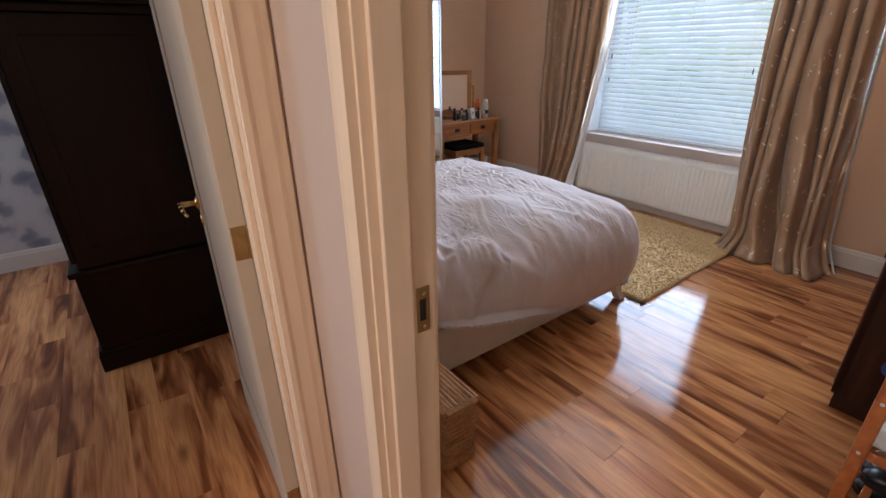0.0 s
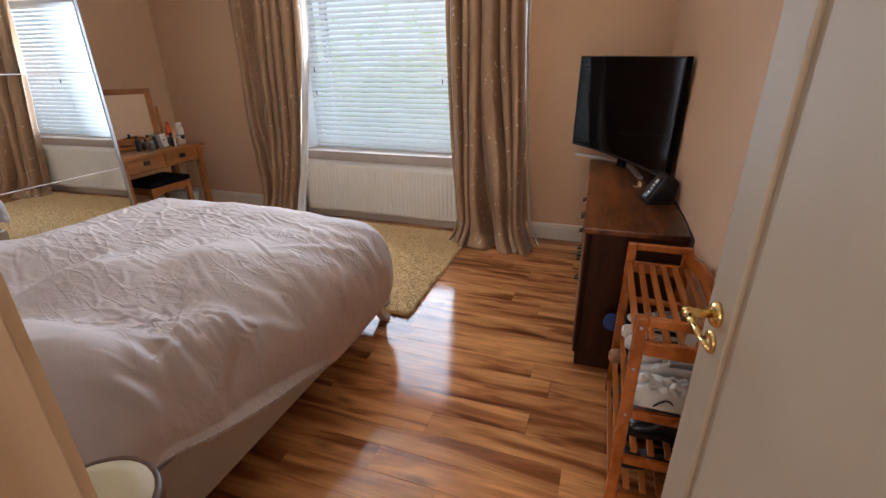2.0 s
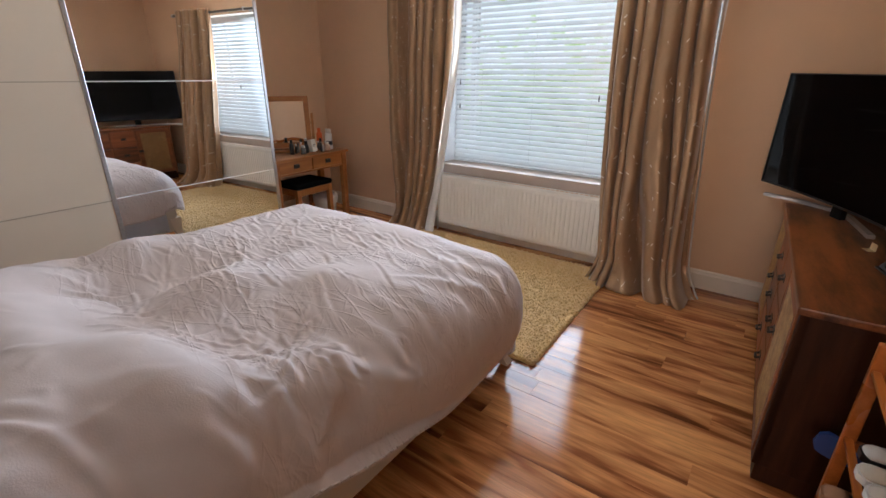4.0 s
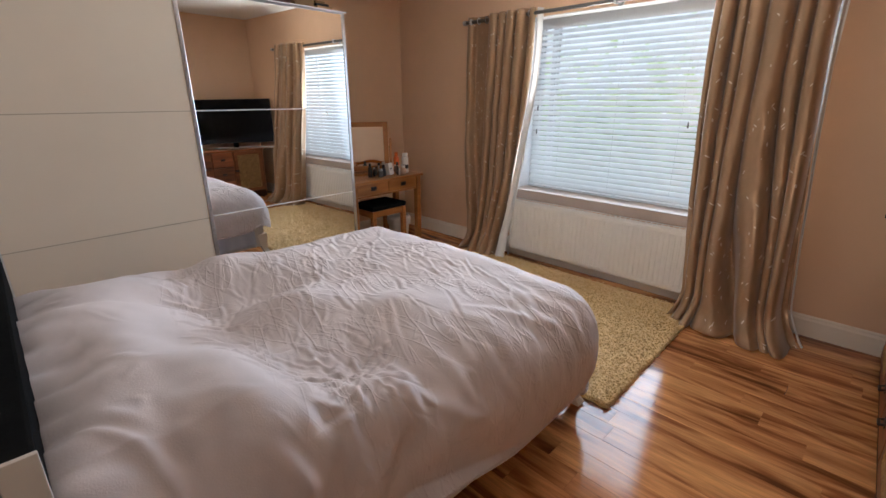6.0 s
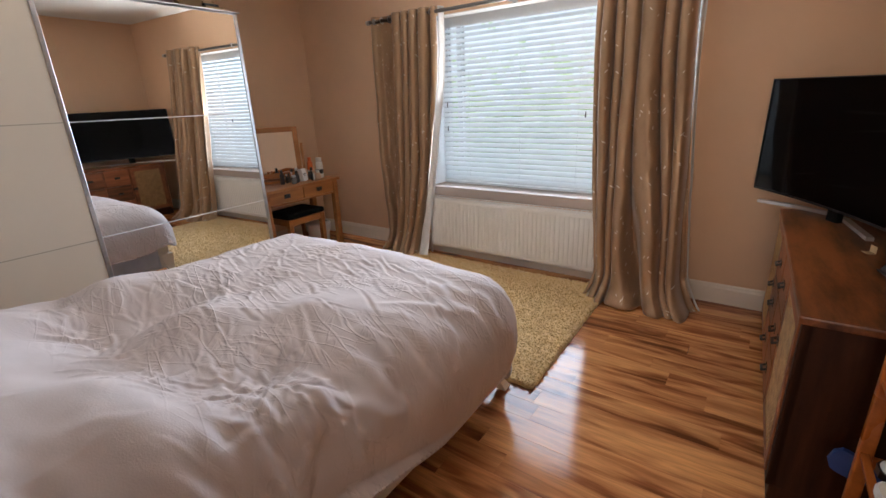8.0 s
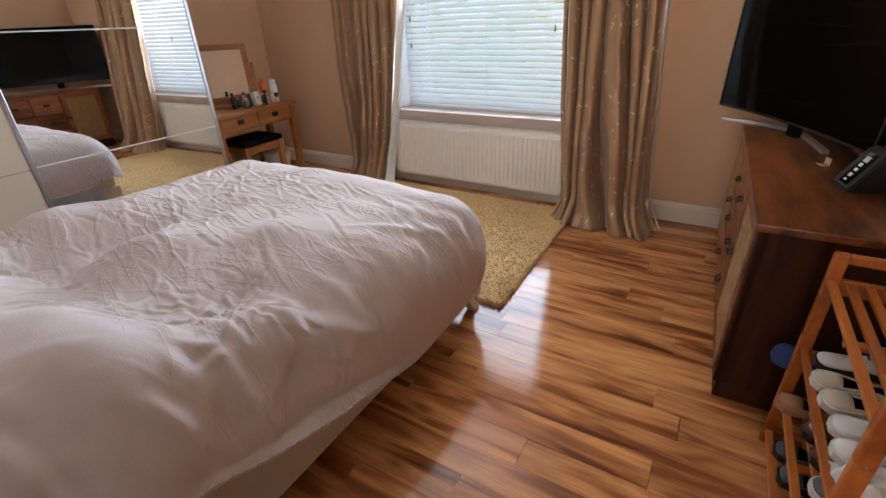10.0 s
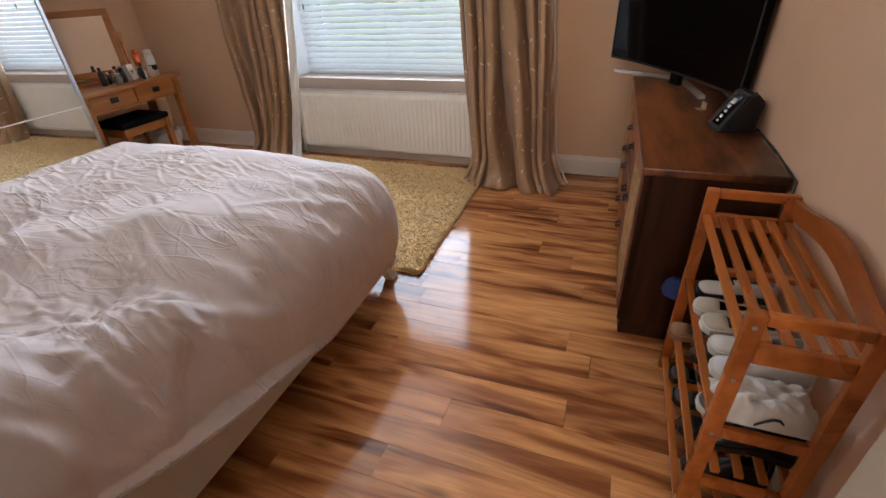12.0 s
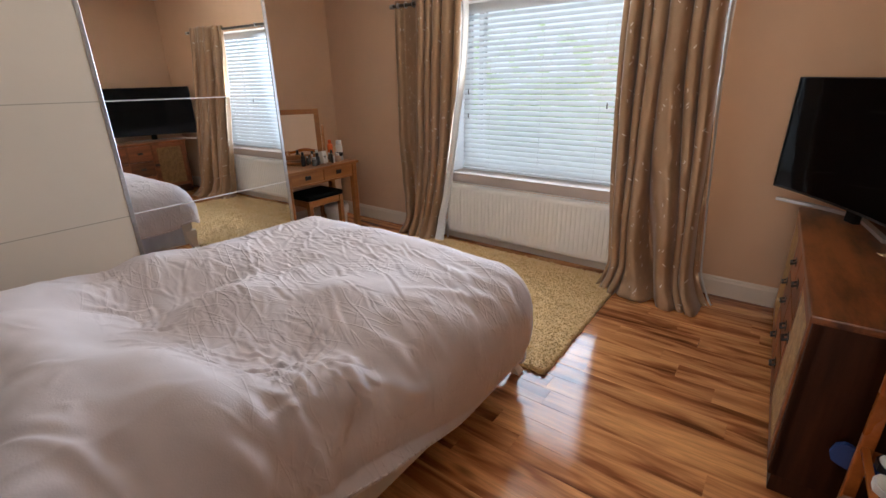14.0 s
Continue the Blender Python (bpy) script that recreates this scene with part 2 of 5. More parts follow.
WALNUT = material("sheesham_top", (0.33, 0.112, 0.034), 0.34, second=(0.045, 0.013, 0.005), scale=2.6, stretch=(5.0, 1.1, 5), bump=0.06, bump_scale=25, blotch=0.08)
for e, at in zip(WALNUT.node_tree.nodes["Color Ramp"].color_ramp.elements, (0.42, 0.60)):
    e.position = at
# same wood darkened for faces turned from the window: shade put into the colour
WALNUTSHADED = wood("sheesham_shaded", (0.062, 0.020, 0.0075), (0.018, 0.006, 0.003), 0.5, "z", spec=0.2)
WALNUTFRONT = wood("sheesham_front", (0.36, 0.125, 0.045), (0.10, 0.032, 0.012), 0.42, "y")
CANE = material("woven_cane", (0.56, 0.35, 0.135), 0.5, second=(0.28, 0.155, 0.06), scale=130, bump=0.6, bump_scale=150)
BAMBOO = wood("orange_bamboo", (0.56, 0.180, 0.032), (0.30, 0.080, 0.013), 0.28, "y")
OAK = wood("golden_oak", (0.46, 0.190, 0.048), (0.25, 0.088, 0.022), 0.45, "y")
MAHOGANY = wood("dark_mahogany", (0.014, 0.005, 0.0035), (0.006, 0.0025, 0.002), 0.32, "z", spec=0.22)
BLACK = material("black_plastic", (0.012, 0.012, 0.013), 0.35, vary=0.2, scale=20)
SCREEN = material("screen_glass", (0.002, 0.002, 0.0025), 0.06, vary=0.0, spec=0.20)
SILVER = material("silver_plastic", (0.62, 0.61, 0.60), 0.30, 0.6, vary=0.04)
WICKER = material("wicker", (0.58, 0.31, 0.12), 0.55, second=(0.30, 0.14, 0.05), scale=70, bump=0.4, bump_scale=90)
CREAM = material("cream_seat", (0.54, 0.42, 0.24), 0.6, vary=0.05, scale=8, bump=0.05, bump_scale=120)
# crisp fine creases that come and go across the cover
n, l = DUVET.node_tree.nodes, DUVET.node_tree.links
tc = [x for x in n if x.type == "TEX_COORD"][0]
patch = n.new("ShaderNodeTexNoise")
patch.inputs["Scale"].default_value = 3.2
l.new(tc.outputs["Object"], patch.inputs["Vector"])
pr = n.new("ShaderNodeMapRange")
pr.inputs["From Min"].default_value, pr.inputs["From Max"].default_value = 0.40, 0.62
l.new(patch.outputs[0], pr.inputs["Value"])
place = n.new("ShaderNodeSeparateXYZ")
l.new(tc.outputs["Object"], place.inputs[0])
body = n.new("ShaderNodeMapRange")
body.inputs["From Min"].default_value, body.inputs["From Max"].default_value = 1.02, 1.30
l.new(place.outputs[1], body.inputs["Value"])
where = n.new("ShaderNodeMath")
where.operation = "MULTIPLY"
l.new(pr.outputs[0], where.inputs[0])
l.new(body.outputs[0], where.inputs[1])
normal = [x for x in n if x.type == "BUMP"][0].outputs[0]
for turn, sc, bend, depth in ((0.28, (2.2, 15.0, 6.0), 0.35, 0.50), (-0.42, (3.0, 20.0, 9.0), 0.30, 0.36), (1.15, (3.0, 16.0, 8.0), 0.35, 0.24)):
    turned = n.new("ShaderNodeVectorRotate")
    turned.rotation_type = "Z_AXIS"
    turned.inputs["Angle"].default_value = turn
    l.new(tc.outputs["Object"], turned.inputs["Vector"])
    mp = n.new("ShaderNodeMapping")
    mp.inputs["Scale"].default_value = sc
    l.new(turned.outputs[0], mp.inputs[0])
    crinkle = n.new("ShaderNodeTexNoise")
    crinkle.inputs["Scale"].default_value, crinkle.inputs["Detail"].default_value, crinkle.inputs["Distortion"].default_value = 1.0, 2, bend
    l.new(mp.outputs[0], crinkle.inputs["Vector"])
    off = n.new("ShaderNodeMath")
    off.operation = "SUBTRACT"
    off.inputs[1].default_value = 0.5
    l.new(crinkle.outputs[0], off.inputs[0])
    size = n.new("ShaderNodeMath")
    size.operation = "ABSOLUTE"
    l.new(off.outputs[0], size.inputs[0])
    line = n.new("ShaderNodeMapRange")
    line.interpolation_type = "SMOOTHSTEP"
    line.inputs["From Max"].default_value, line.inputs["To Min"].default_value, line.inputs["To Max"].default_value = 0.045, 1.0, 0.0
    l.new(size.outputs[0], line.inputs["Value"])
    hm = n.new("ShaderNodeMath")
    hm.operation = "MULTIPLY"
    l.new(line.outputs[0], hm.inputs[0])
    l.new(where.outputs[0], hm.inputs[1])
    cb = n.new("ShaderNodeBump")
    cb.inputs["Strength"].default_value, cb.inputs["Distance"].default_value = depth, 0.006
    l.new(hm.outputs[0], cb.inputs["Height"])
    l.new(normal, cb.inputs["Normal"])
    normal = cb.outputs[0]
l.new(normal, n["Principled BSDF"].inputs["Normal"])
SILL = material("sill_paint", (0.50, 0.40, 0.33), 0.5, vary=0.04, scale=6)
PAPER = wallpaper()
GARDEN = garden()


# ---- building helpers ----
def box(bm, x0, x1, y0, y1, z0, z1, bevel=0.0, m=None):
    r = bmesh.ops.create_cube(bm, size=1.0)
    vs = r["verts"]
    bmesh.ops.scale(bm, vec=(x1 - x0, y1 - y0, z1 - z0), verts=vs)
    bmesh.ops.translate(bm, vec=((x0 + x1) / 2, (y0 + y1) / 2, (z0 + z1) / 2), verts=vs)
    if bevel:
        es = list({e for v in vs for e in v.link_edges})
        vs = bmesh.ops.bevel(bm, geom=es, offset=bevel, segments=2, affect="EDGES", profile=0.6, clamp_overlap=True)["verts"]
    if m is not None:
        bmesh.ops.transform(bm, matrix=m, verts=vs)
    return vs


def rod(bm, a, b, r, r2=None, seg=12):
    a, b = Vector(a), Vector(b)
    m = Matrix.Translation((a + b) / 2) @ (b - a).to_track_quat("Z", "Y").to_matrix().to_4x4()
    bmesh.ops.create_cone(bm, cap_ends=True, segments=seg, radius1=r, radius2=r if r2 is None else r2, depth=(b - a).length, matrix=m)


def lathe(bm, profile, seg=20, cx=0.0, cy=0.0):
    """Turn a profile of (radius, height) about the upright through cx, cy."""
    rings = []
    for r, z in profile:
        rings.append([bm.verts.new((cx + r * math.cos(2 * math.pi * k / seg), cy + r * math.sin(2 * math.pi * k / seg), z)) for k in range(seg)])
    for a, b in zip(rings, rings[1:]):
        for k in range(seg):
            bm.faces.new((a[k], a[(k + 1) % seg], b[(k + 1) % seg], b[k]))
    bm.faces.new(rings[0][::-1])
    bm.faces.new(rings[-1])


def part(name, bm, mat, parent=None, label="", smooth=False):
    me = bpy.data.meshes.new(name)
    bmesh.ops.recalc_face_normals(bm, faces=bm.faces)
    bm.to_mesh(me)
    bm.free()
    me.materials.append(mat)
    if smooth:
        me.polygons.foreach_set("use_smooth", [True] * len(me.polygons))
    ob = new(name, me)
    if parent is not None:
        ob.parent = parent
    if label:
        ob["label"] = label
    return ob


def boxes(name, mat, parent, dims, bevel=0.003, label=""):
    bm = bmesh.new()
    for d in dims:
        box(bm, *d, bevel=bevel)
    return part(name, bm, mat, parent, label)


def thing(name, m, label, category, group=""):
    ob = new(name)
    ob.matrix_world = m
    ob.empty_display_size = 0.1
    return tagged(ob, label, category, group)


def structure(ob, label, category):
    return tagged(ob, label, category, kind="structure")


def sheet(name, verts, nu, nv, mat, parent=None, label="", uv=None):
    """A grid of nu x nv points as one smooth mesh."""
    faces = [(j * nu + i, j * nu + i + 1, (j + 1) * nu + i + 1, (j + 1) * nu + i) for j in range(nv - 1) for i in range(nu - 1)]
    me = bpy.data.meshes.new(name)
    me.from_pydata([tuple(v) for v in verts], [], faces)
    if uv is not None:
        layer = me.uv_layers.new(name="UVMap")
        idx = np.empty(len(me.loops), dtype=np.int32)
        me.loops.foreach_get("vertex_index", idx)
        layer.data.foreach_set("uv", np.asarray(uv, dtype=np.float32)[idx].ravel())
    me.materials.append(mat)
    me.polygons.foreach_set("use_smooth", [True] * len(me.polygons))
    ob = new(name, me)
    if parent is not None:
        ob.parent = parent
    if label:
        ob["label"] = label
    return ob


TABLE = np.random.RandomState(7).rand(256, 256)


def vnoise(x, y, seed=0):
    """Smooth noise from 0 to 1 over arrays."""
    x, y = np.asarray(x, float) + seed * 13.7, np.asarray(y, float) + seed * 5.3
    i, j = np.floor(x).astype(int), np.floor(y).astype(int)
    fx, fy = x - i, y - j
    fx, fy = fx * fx * (3 - 2 * fx), fy * fy * (3 - 2 * fy)
    g = lambda a, b: TABLE[a % 256, b % 256]
    return (g(i, j) * (1 - fx) + g(i + 1, j) * fx) * (1 - fy) + (g(i, j + 1) * (1 - fx) + g(i + 1, j + 1) * fx) * fy


# ---- the rooms ----
H = 2.50
WY = 4.10                      # bedroom side of the window wall
RX0, RX1 = 0.335, 0.283        # right wall, at the door and at the window
LX = -4.33
OX0, OX1, OZ0, OZ1 = -2.755, -0.685, 0.632, 2.03   # window opening


def wall(name, dims, mat, label):
    bm = bmesh.new()
    for d in dims:
        box(bm, *d)
    return structure(part(name, bm, mat), label, "wall")


wall("wall_window", [(LX - 0.2, OX0, WY, WY + 0.30, 0, H), (OX1, 0.6, WY, WY + 0.30, 0, H), (OX0, OX1, WY, WY + 0.30, 0, OZ0 - 0.02), (OX0, OX1, WY, WY + 0.30, OZ1, H)], WALL, "beige painted plaster wall round the window")
wall("wall_left", [(LX - 0.2, LX, 0.60, WY, 0, H)], WALL, "beige painted plaster wall behind the wardrobe")
bm = bmesh.new()
lo = [(RX0, 0.60), (RX1, WY), (0.6, WY), (0.6, 0.60)]
va = [bm.verts.new((x, y, 0)) for x, y in lo]
vb = [bm.verts.new((x, y, H)) for x, y in lo]
for k in range(4):
    bm.faces.new((va[k], va[(k + 1) % 4], vb[(k + 1) % 4], vb[k]))
bm.faces.new(va[::-1])
bm.faces.new(vb)
structure(part("wall_right", bm, WALL), "beige painted plaster wall behind the dresser", "wall")
DX0, DX1, DZ = -0.44, 0.315, 2.00    # clear bedroom door opening
wall("wall_door", [(LX - 0.2, DX0 - 0.03, 0.50, 0.60, 0, H), (DX1 + 0.03, 0.9, 0.50, 0.60, 0, H), (DX0 - 0.03, DX1 + 0.03, 0.50, 0.60, DZ + 0.03, H)], HALLWALL, "pale painted wall with the bedroom doorway")
HX = -0.78                     # hall side of the wall to the spare room
SY0, SY1 = -0.36, 0.415        # spare room doorway
wall("wall_hall_left", [(HX - 0.10, HX, -1.6, SY0 - 0.03, 0, H), (HX - 0.10, HX, SY1 + 0.03, 0.50, 0, H), (HX - 0.10, HX, SY0 - 0.03, SY1 + 0.03, DZ + 0.03, H)], HALLWALL, "pale painted hall wall with a doorway")
wall("wall_hall_right", [(0.80, 0.90, -1.6, 0.50, 0, H)], HALLWALL, "pale painted hall wall")
# unseen end wall, its opening added for the landing lamp
wall("wall_hall_end", [(HX - 0.1, -0.42, -1.70, -1.60, 0, H), (0.62, 0.9, -1.70, -1.60, 0, H), (-0.42, 0.62, -1.70, -1.60, 0, 0.9), (-0.42, 0.62, -1.70, -1.60, 2.1, H)], HALLWALL, "pale painted landing wall with an added opening, out of view")
wall("wall_spare_far", [(-4.10, -3.97, -2.1, 0.50, 0, H)], PAPER, "wall with pale grey floral wallpaper")
wall("wall_spare_window", [(-4.1, -3.3, -2.20, -2.10, 0, H), (-1.9, HX, -2.20, -2.10, 0, H), (-3.3, -1.9, -2.20, -2.10, 0, 0.85), (-3.3, -1.9, -2.20, -2.10, 2.0, H)], HALLWALL, "pale painted wall with a window opening")
wall("wall_spare_side", [(HX - 0.10, HX, -2.1, -1.70, 0, H)], HALLWALL, "pale painted wall of the spare room")
bm = bmesh.new()
box(bm, LX - 0.2, 0.9, -2.2, WY + 0.3, H, H + 0.12)
structure(part("ceiling", bm, CEIL), "plain white plaster ceiling", "ceiling")
bm = bmesh.new()
box(bm, LX - 0.2, 0.9, -2.2, WY + 0.3, -0.12, -0.011)
FLOOR = structure(part("floor", bm, UNDERLAY), "glossy streaked walnut-brown laminate floor boards", "floor")

# skirting boards with a rounded upper edge
SK = [(0.0, 0.0), (0.018, 0.0), (0.018, 0.105), (0.012, 0.118), (0.012, 0.126), (0.004, 0.135), (0.0, 0.135)]


def skirting(name, a, b, into, label="white painted skirting board along the wall"):
    """From a to b on the floor, its face towards the side into."""
    bm = bmesh.new()
    a, b, n = Vector((*a, 0)), Vector((*b, 0)), Vector((*into, 0)).normalized()
    ends = [[bm.verts.new(p + n * d + Vector((0, 0, z))) for d, z in SK] for p in (a, b)]
    for k in range(len(SK)):
        j = (k + 1) % len(SK)
        bm.faces.new((ends[0][k], ends[0][j], ends[1][j], ends[1][k]))
    bm.faces.new(ends[0])
    bm.faces.new(ends[1][::-1])
    return structure(part(name, bm, GLOSSWHITE), label, "skirting")


skirting("baseboard_1", (LX, WY), (RX1, WY), (0, -1))
skirting("baseboard_2", (RX0 - 0.004, 0.70), (RX1, WY - 0.02), (-1, 0))
skirting("baseboard_3", (LX, 0.62), (LX, WY - 0.02), (1, 0))
skirting("baseboard_4", (LX + 0.02, 0.60), (DX0 - 0.11, 0.60), (0, 1))
skirting("baseboard_5", (-3.97, -2.1), (-3.97, 0.5), (1, 0))
skirting("baseboard_6", (-3.95, 0.5), (HX - 0.12, 0.5), (0, -1))
skirting("baseboard_7", (HX + 0.002, 0.5), (DX0 - 0.13, 0.5), (0, -1))

# door linings, stops and architraves
AR = [(0.0, 0.0), (0.0, 0.022), (0.012, 0.022), (0.022, 0.017), (0.050, 0.015), (0.062, 0.012), (0.075, 0.010), (0.075, 0.0)]


def architrave(name, frame_m, width, height, label):
    """A moulded frame round an opening of that width; local x across, y out of the wall."""
    bm = bmesh.new()
    for side in (0, 1):
        pts = []
        for z in (0.0, height):
            row = []
            for u, d in AR:
                x = -u if side == 0 else width + u
                row.append(bm.verts.new((x, d, z + (u if z > 0 else 0))))
            pts.append(row)
        for k in range(len(AR)):
            j = (k + 1) % len(AR)
            bm.faces.new((pts[0][k], pts[0][j], pts[1][j], pts[1][k]))
        bm.faces.new(pts[0])
        bm.faces.new(pts[1])
    box(bm, -0.075, width + 0.075, 0.0, 0.014, height + 0.001, height + 0.075)
    bmesh.ops.transform(bm, matrix=frame_m, verts=bm.verts)
    return structure(part(name, bm, TRIM), label, "door frame")


def lining(name, dims, label):
    bm = bmesh.new()
    for d in dims:
        box(bm, *d, bevel=0.002)
    return structure(part(name, bm, TRIM), label, "door frame")


lining("trim_bedroom_lining", [(DX0 - 0.03, DX0, 0.494, 0.612, 0, DZ), (DX1, DX1 + 0.03, 0.494, 0.612, 0, DZ), (DX0 - 0.03, DX1 + 0.03, 0.494, 0.612, DZ, DZ + 0.03), (DX0, DX0 + 0.012, 0.512, 0.560, 0, DZ - 0.012), (DX1 - 0.012, DX1, 0.512, 0.560, 0, DZ - 0.012), (DX0, DX1, 0.512, 0.560, DZ - 0.012, DZ)], "cream painted door lining with a door stop")
lining("trim_spare_lining", [(HX - 0.106, HX + 0.006, SY1, SY1 + 0.03, 0, DZ), (HX - 0.106, HX + 0.006, SY0 - 0.03, SY0, 0, DZ), (HX - 0.106, HX + 0.006, SY0 - 0.03, SY1 + 0.03, DZ, DZ + 0.03), (HX - 0.060, HX - 0.020, SY1 - 0.012, SY1, 0, DZ), (HX - 0.060, HX - 0.020, SY0, SY0 + 0.012, 0, DZ)], "cream painted door lining with a door stop")
architrave("trim_bedroom_hall_side", Matrix.Translation((DX0 - 0.006, 0.50, 0)) @ Matrix.Diagonal((1, -1, 1, 1)), DX1 - DX0 + 0.012, DZ, "cream painted moulded architrave")
architrave("trim_bedroom_room_side", Matrix.Translation((DX0 - 0.006, 0.60, 0)), DX1 - DX0 - 0.05, DZ, "cream painted moulded architrave")
architrave("trim_spare_hall_side", pose(HX, SY0 - 0.002, 0, 0, 0, 90) @ Matrix.Diagonal((1, -1, 1, 1)), SY1 - SY0 + 0.004, DZ, "cream painted moulded architrave")

# strike plate in the bedroom lining
plate = thing("strike_plate", pose(DX0, 0.585, 0.985), "worn brass strike plate on the door lining", "strike plate")
boxes("plate", OLDBRASS, plate, [(0.0, 0.003, -0.012, 0.014, -0.045, -0.022), (0.0, 0.003, -0.012, 0.014, 0.022, 0.045), (0.0, 0.003, 0.006, 0.014, -0.022, 0.022), (0.0, 0.003, -0.012, -0.007, -0.022, 0.022)], 0.001)
boxes("latch_hole", BLACK, plate, [(0.0, 0.001, -0.007, 0.006, -0.022, 0.022)], 0.0, "dark latch recess")
for s in (-0.034, 0.034):
    bm = bmesh.new()
    rod(bm, (0.002, 0.001, s), (0.0045, 0.001, s), 0.004, seg=10)
    part("screw", bm, BRASS, plate)


# ---- doors ----
def lever(parent, m, mat=BRASS):
    """A lever handle on a round rose; local x out of the door, y along the lever."""
    h = new("door_handle")
    h.parent = parent
    h.matrix_local = m
    h["label"] = "polished brass lever handle"
    bm = bmesh.new()
    lathe(bm, [(0.026, 0.0), (0.026, 0.006), (0.020, 0.011), (0.010, 0.013)], 24)
    lathe(bm, [(0.009, 0.008), (0.009, 0.045), (0.011, 0.050), (0.011, 0.060), (0.006, 0.064)], 16)
    bmesh.ops.transform(bm, matrix=Euler((0, radians(90), 0)).to_matrix().to_4x4(), verts=bm.verts)
    pts = [(0.055, 0.0, 0.0), (0.058, 0.025, 0.004), (0.058, 0.055, 0.003), (0.055, 0.085, -0.004), (0.050, 0.110, -0.008)]
    for k in range(4):
        rod(bm, pts[k], pts[k + 1], 0.0095 - 0.0012 * k, 0.0095 - 0.0012 * (k + 1), 12)
        bmesh.ops.create_uvsphere(bm, u_segments=10, v_segments=6, radius=0.0093 - 0.0012 * k, matrix=Matrix.Translation(pts[k]))
    bmesh.ops.create_uvsphere(bm, u_segments=10, v_segments=6, radius=0.006, matrix=Matrix.Translation(pts[4]))
    part("lever", bm, mat, h, smooth=True)
    bm = bmesh.new()
    lathe(bm, [(0.024, 0.0), (0.024, 0.004), (0.018, 0.007)], 24)
    bmesh.ops.transform(bm, matrix=Matrix.Translation((0, 0, -0.062)) @ Euler((0, radians(90), 0)).to_matrix().to_4x4(), verts=bm.verts)
    part("keyhole_rose", bm, mat, h, smooth=True)
    return h


def door_leaf(name, m, width, label, lever_side=1):
    """A panelled leaf: local y from the hinge to the free edge, x its thickness with -x the shown face."""
    d = thing(name, m, label, "door")
    d["kind"] = "structure"
    hgt, st = 1.985, 0.105
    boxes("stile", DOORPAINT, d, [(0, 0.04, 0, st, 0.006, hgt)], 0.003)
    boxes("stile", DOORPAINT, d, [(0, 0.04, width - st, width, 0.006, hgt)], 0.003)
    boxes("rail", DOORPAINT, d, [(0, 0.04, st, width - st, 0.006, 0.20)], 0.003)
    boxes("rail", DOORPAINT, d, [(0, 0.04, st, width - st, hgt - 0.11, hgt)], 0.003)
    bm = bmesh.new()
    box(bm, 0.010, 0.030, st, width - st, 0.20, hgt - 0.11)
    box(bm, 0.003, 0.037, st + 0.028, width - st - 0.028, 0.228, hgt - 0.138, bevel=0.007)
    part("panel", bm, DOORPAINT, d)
    boxes("latch_plate", OLDBRASS, d, [(0.010, 0.030, width, width + 0.002, 0.955, 1.045)], 0.0)
    lever(d, Matrix.Translation((0, width - 0.050, 0.925)) @ Matrix.Diagonal((-1, -1, 1, 1)))
    return d


def hinge(parent, z, m):
    bm = bmesh.new()
    box(bm, 0.0, 0.003, 0.0, 0.034, z - 0.038, z + 0.038, 0.001)
    rod(bm, (0.004, -0.002, z - 0.038), (0.004, -0.002, z + 0.038), 0.005)
    bmesh.ops.transform(bm, matrix=m, verts=bm.verts)
    return part("hinge", bm, OLDBRASS, parent, "dull brass butt hinge")


door_1 = door_leaf("door_1", pose(0.264, 0.62, 0, 0, 0, 7.8), 0.79, "white painted panelled bedroom door standing open against the wall")
for z in (0.22, 1.0, 1.75):
    hinge(door_1, z, Matrix.Translation((0.036, -0.002, 0)) @ pose(0, 0, 0, 0, 0, 90))
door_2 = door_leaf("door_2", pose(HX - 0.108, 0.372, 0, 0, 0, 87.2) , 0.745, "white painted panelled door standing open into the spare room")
for z in (0.17, 1.01, 1.80):
    bm = bmesh.new()
    box(bm, 0.004, 0.034, -0.003, 0.0, z - 0.040, z + 0.040, 0.0008)
    rod(bm, (0.039, -0.004, z - 0.040), (0.039, -0.004, z + 0.040), 0.004)
    part("hinge", bm, OLDBRASS, door_2, "dull brass butt hinge")
# key in the bedroom door
bm = bmesh.new()
rod(bm, (-0.004, 0.740, 0.863), (-0.026, 0.740, 0.863), 0.003, seg=8)
box(bm, -0.046, -0.026, 0.7385, 0.7415, 0.851, 0.875, 0.001)
part("key", bm, STEEL, door_1, "small steel key in the lock")

# ---- window ----
win = thing("window_1", pose(0, 0, 0), "white framed window in a deep reveal with daylight behind", "window")
win["kind"] = "structure"
bm = bmesh.new()
fy0, fy1 = WY + 0.22, WY + 0.28
for d in [(OX0, OX0 + 0.06, fy0, fy1, OZ0, OZ1), (OX1 - 0.06, OX1, fy0, fy1, OZ0, OZ1), (OX0 + 0.06, OX1 - 0.06, fy0, fy1, OZ0, OZ0 + 0.06), (OX0 + 0.06, OX1 - 0.06, fy0, fy1, OZ1 - 0.06, OZ1), (-2.60, -2.55, fy0, fy1, OZ0 + 0.06, OZ1 - 0.06), (-1.115, -1.055, fy0, fy1, OZ0 + 0.06, OZ1 - 0.06)]:
    box(bm, *d, bevel=0.005)
part("window_frame", bm, UPVC, win)
GLASS = bpy.data.materials.new("window_glass")
GLASS.use_nodes = True
gp = GLASS.node_tree.nodes["Principled BSDF"]
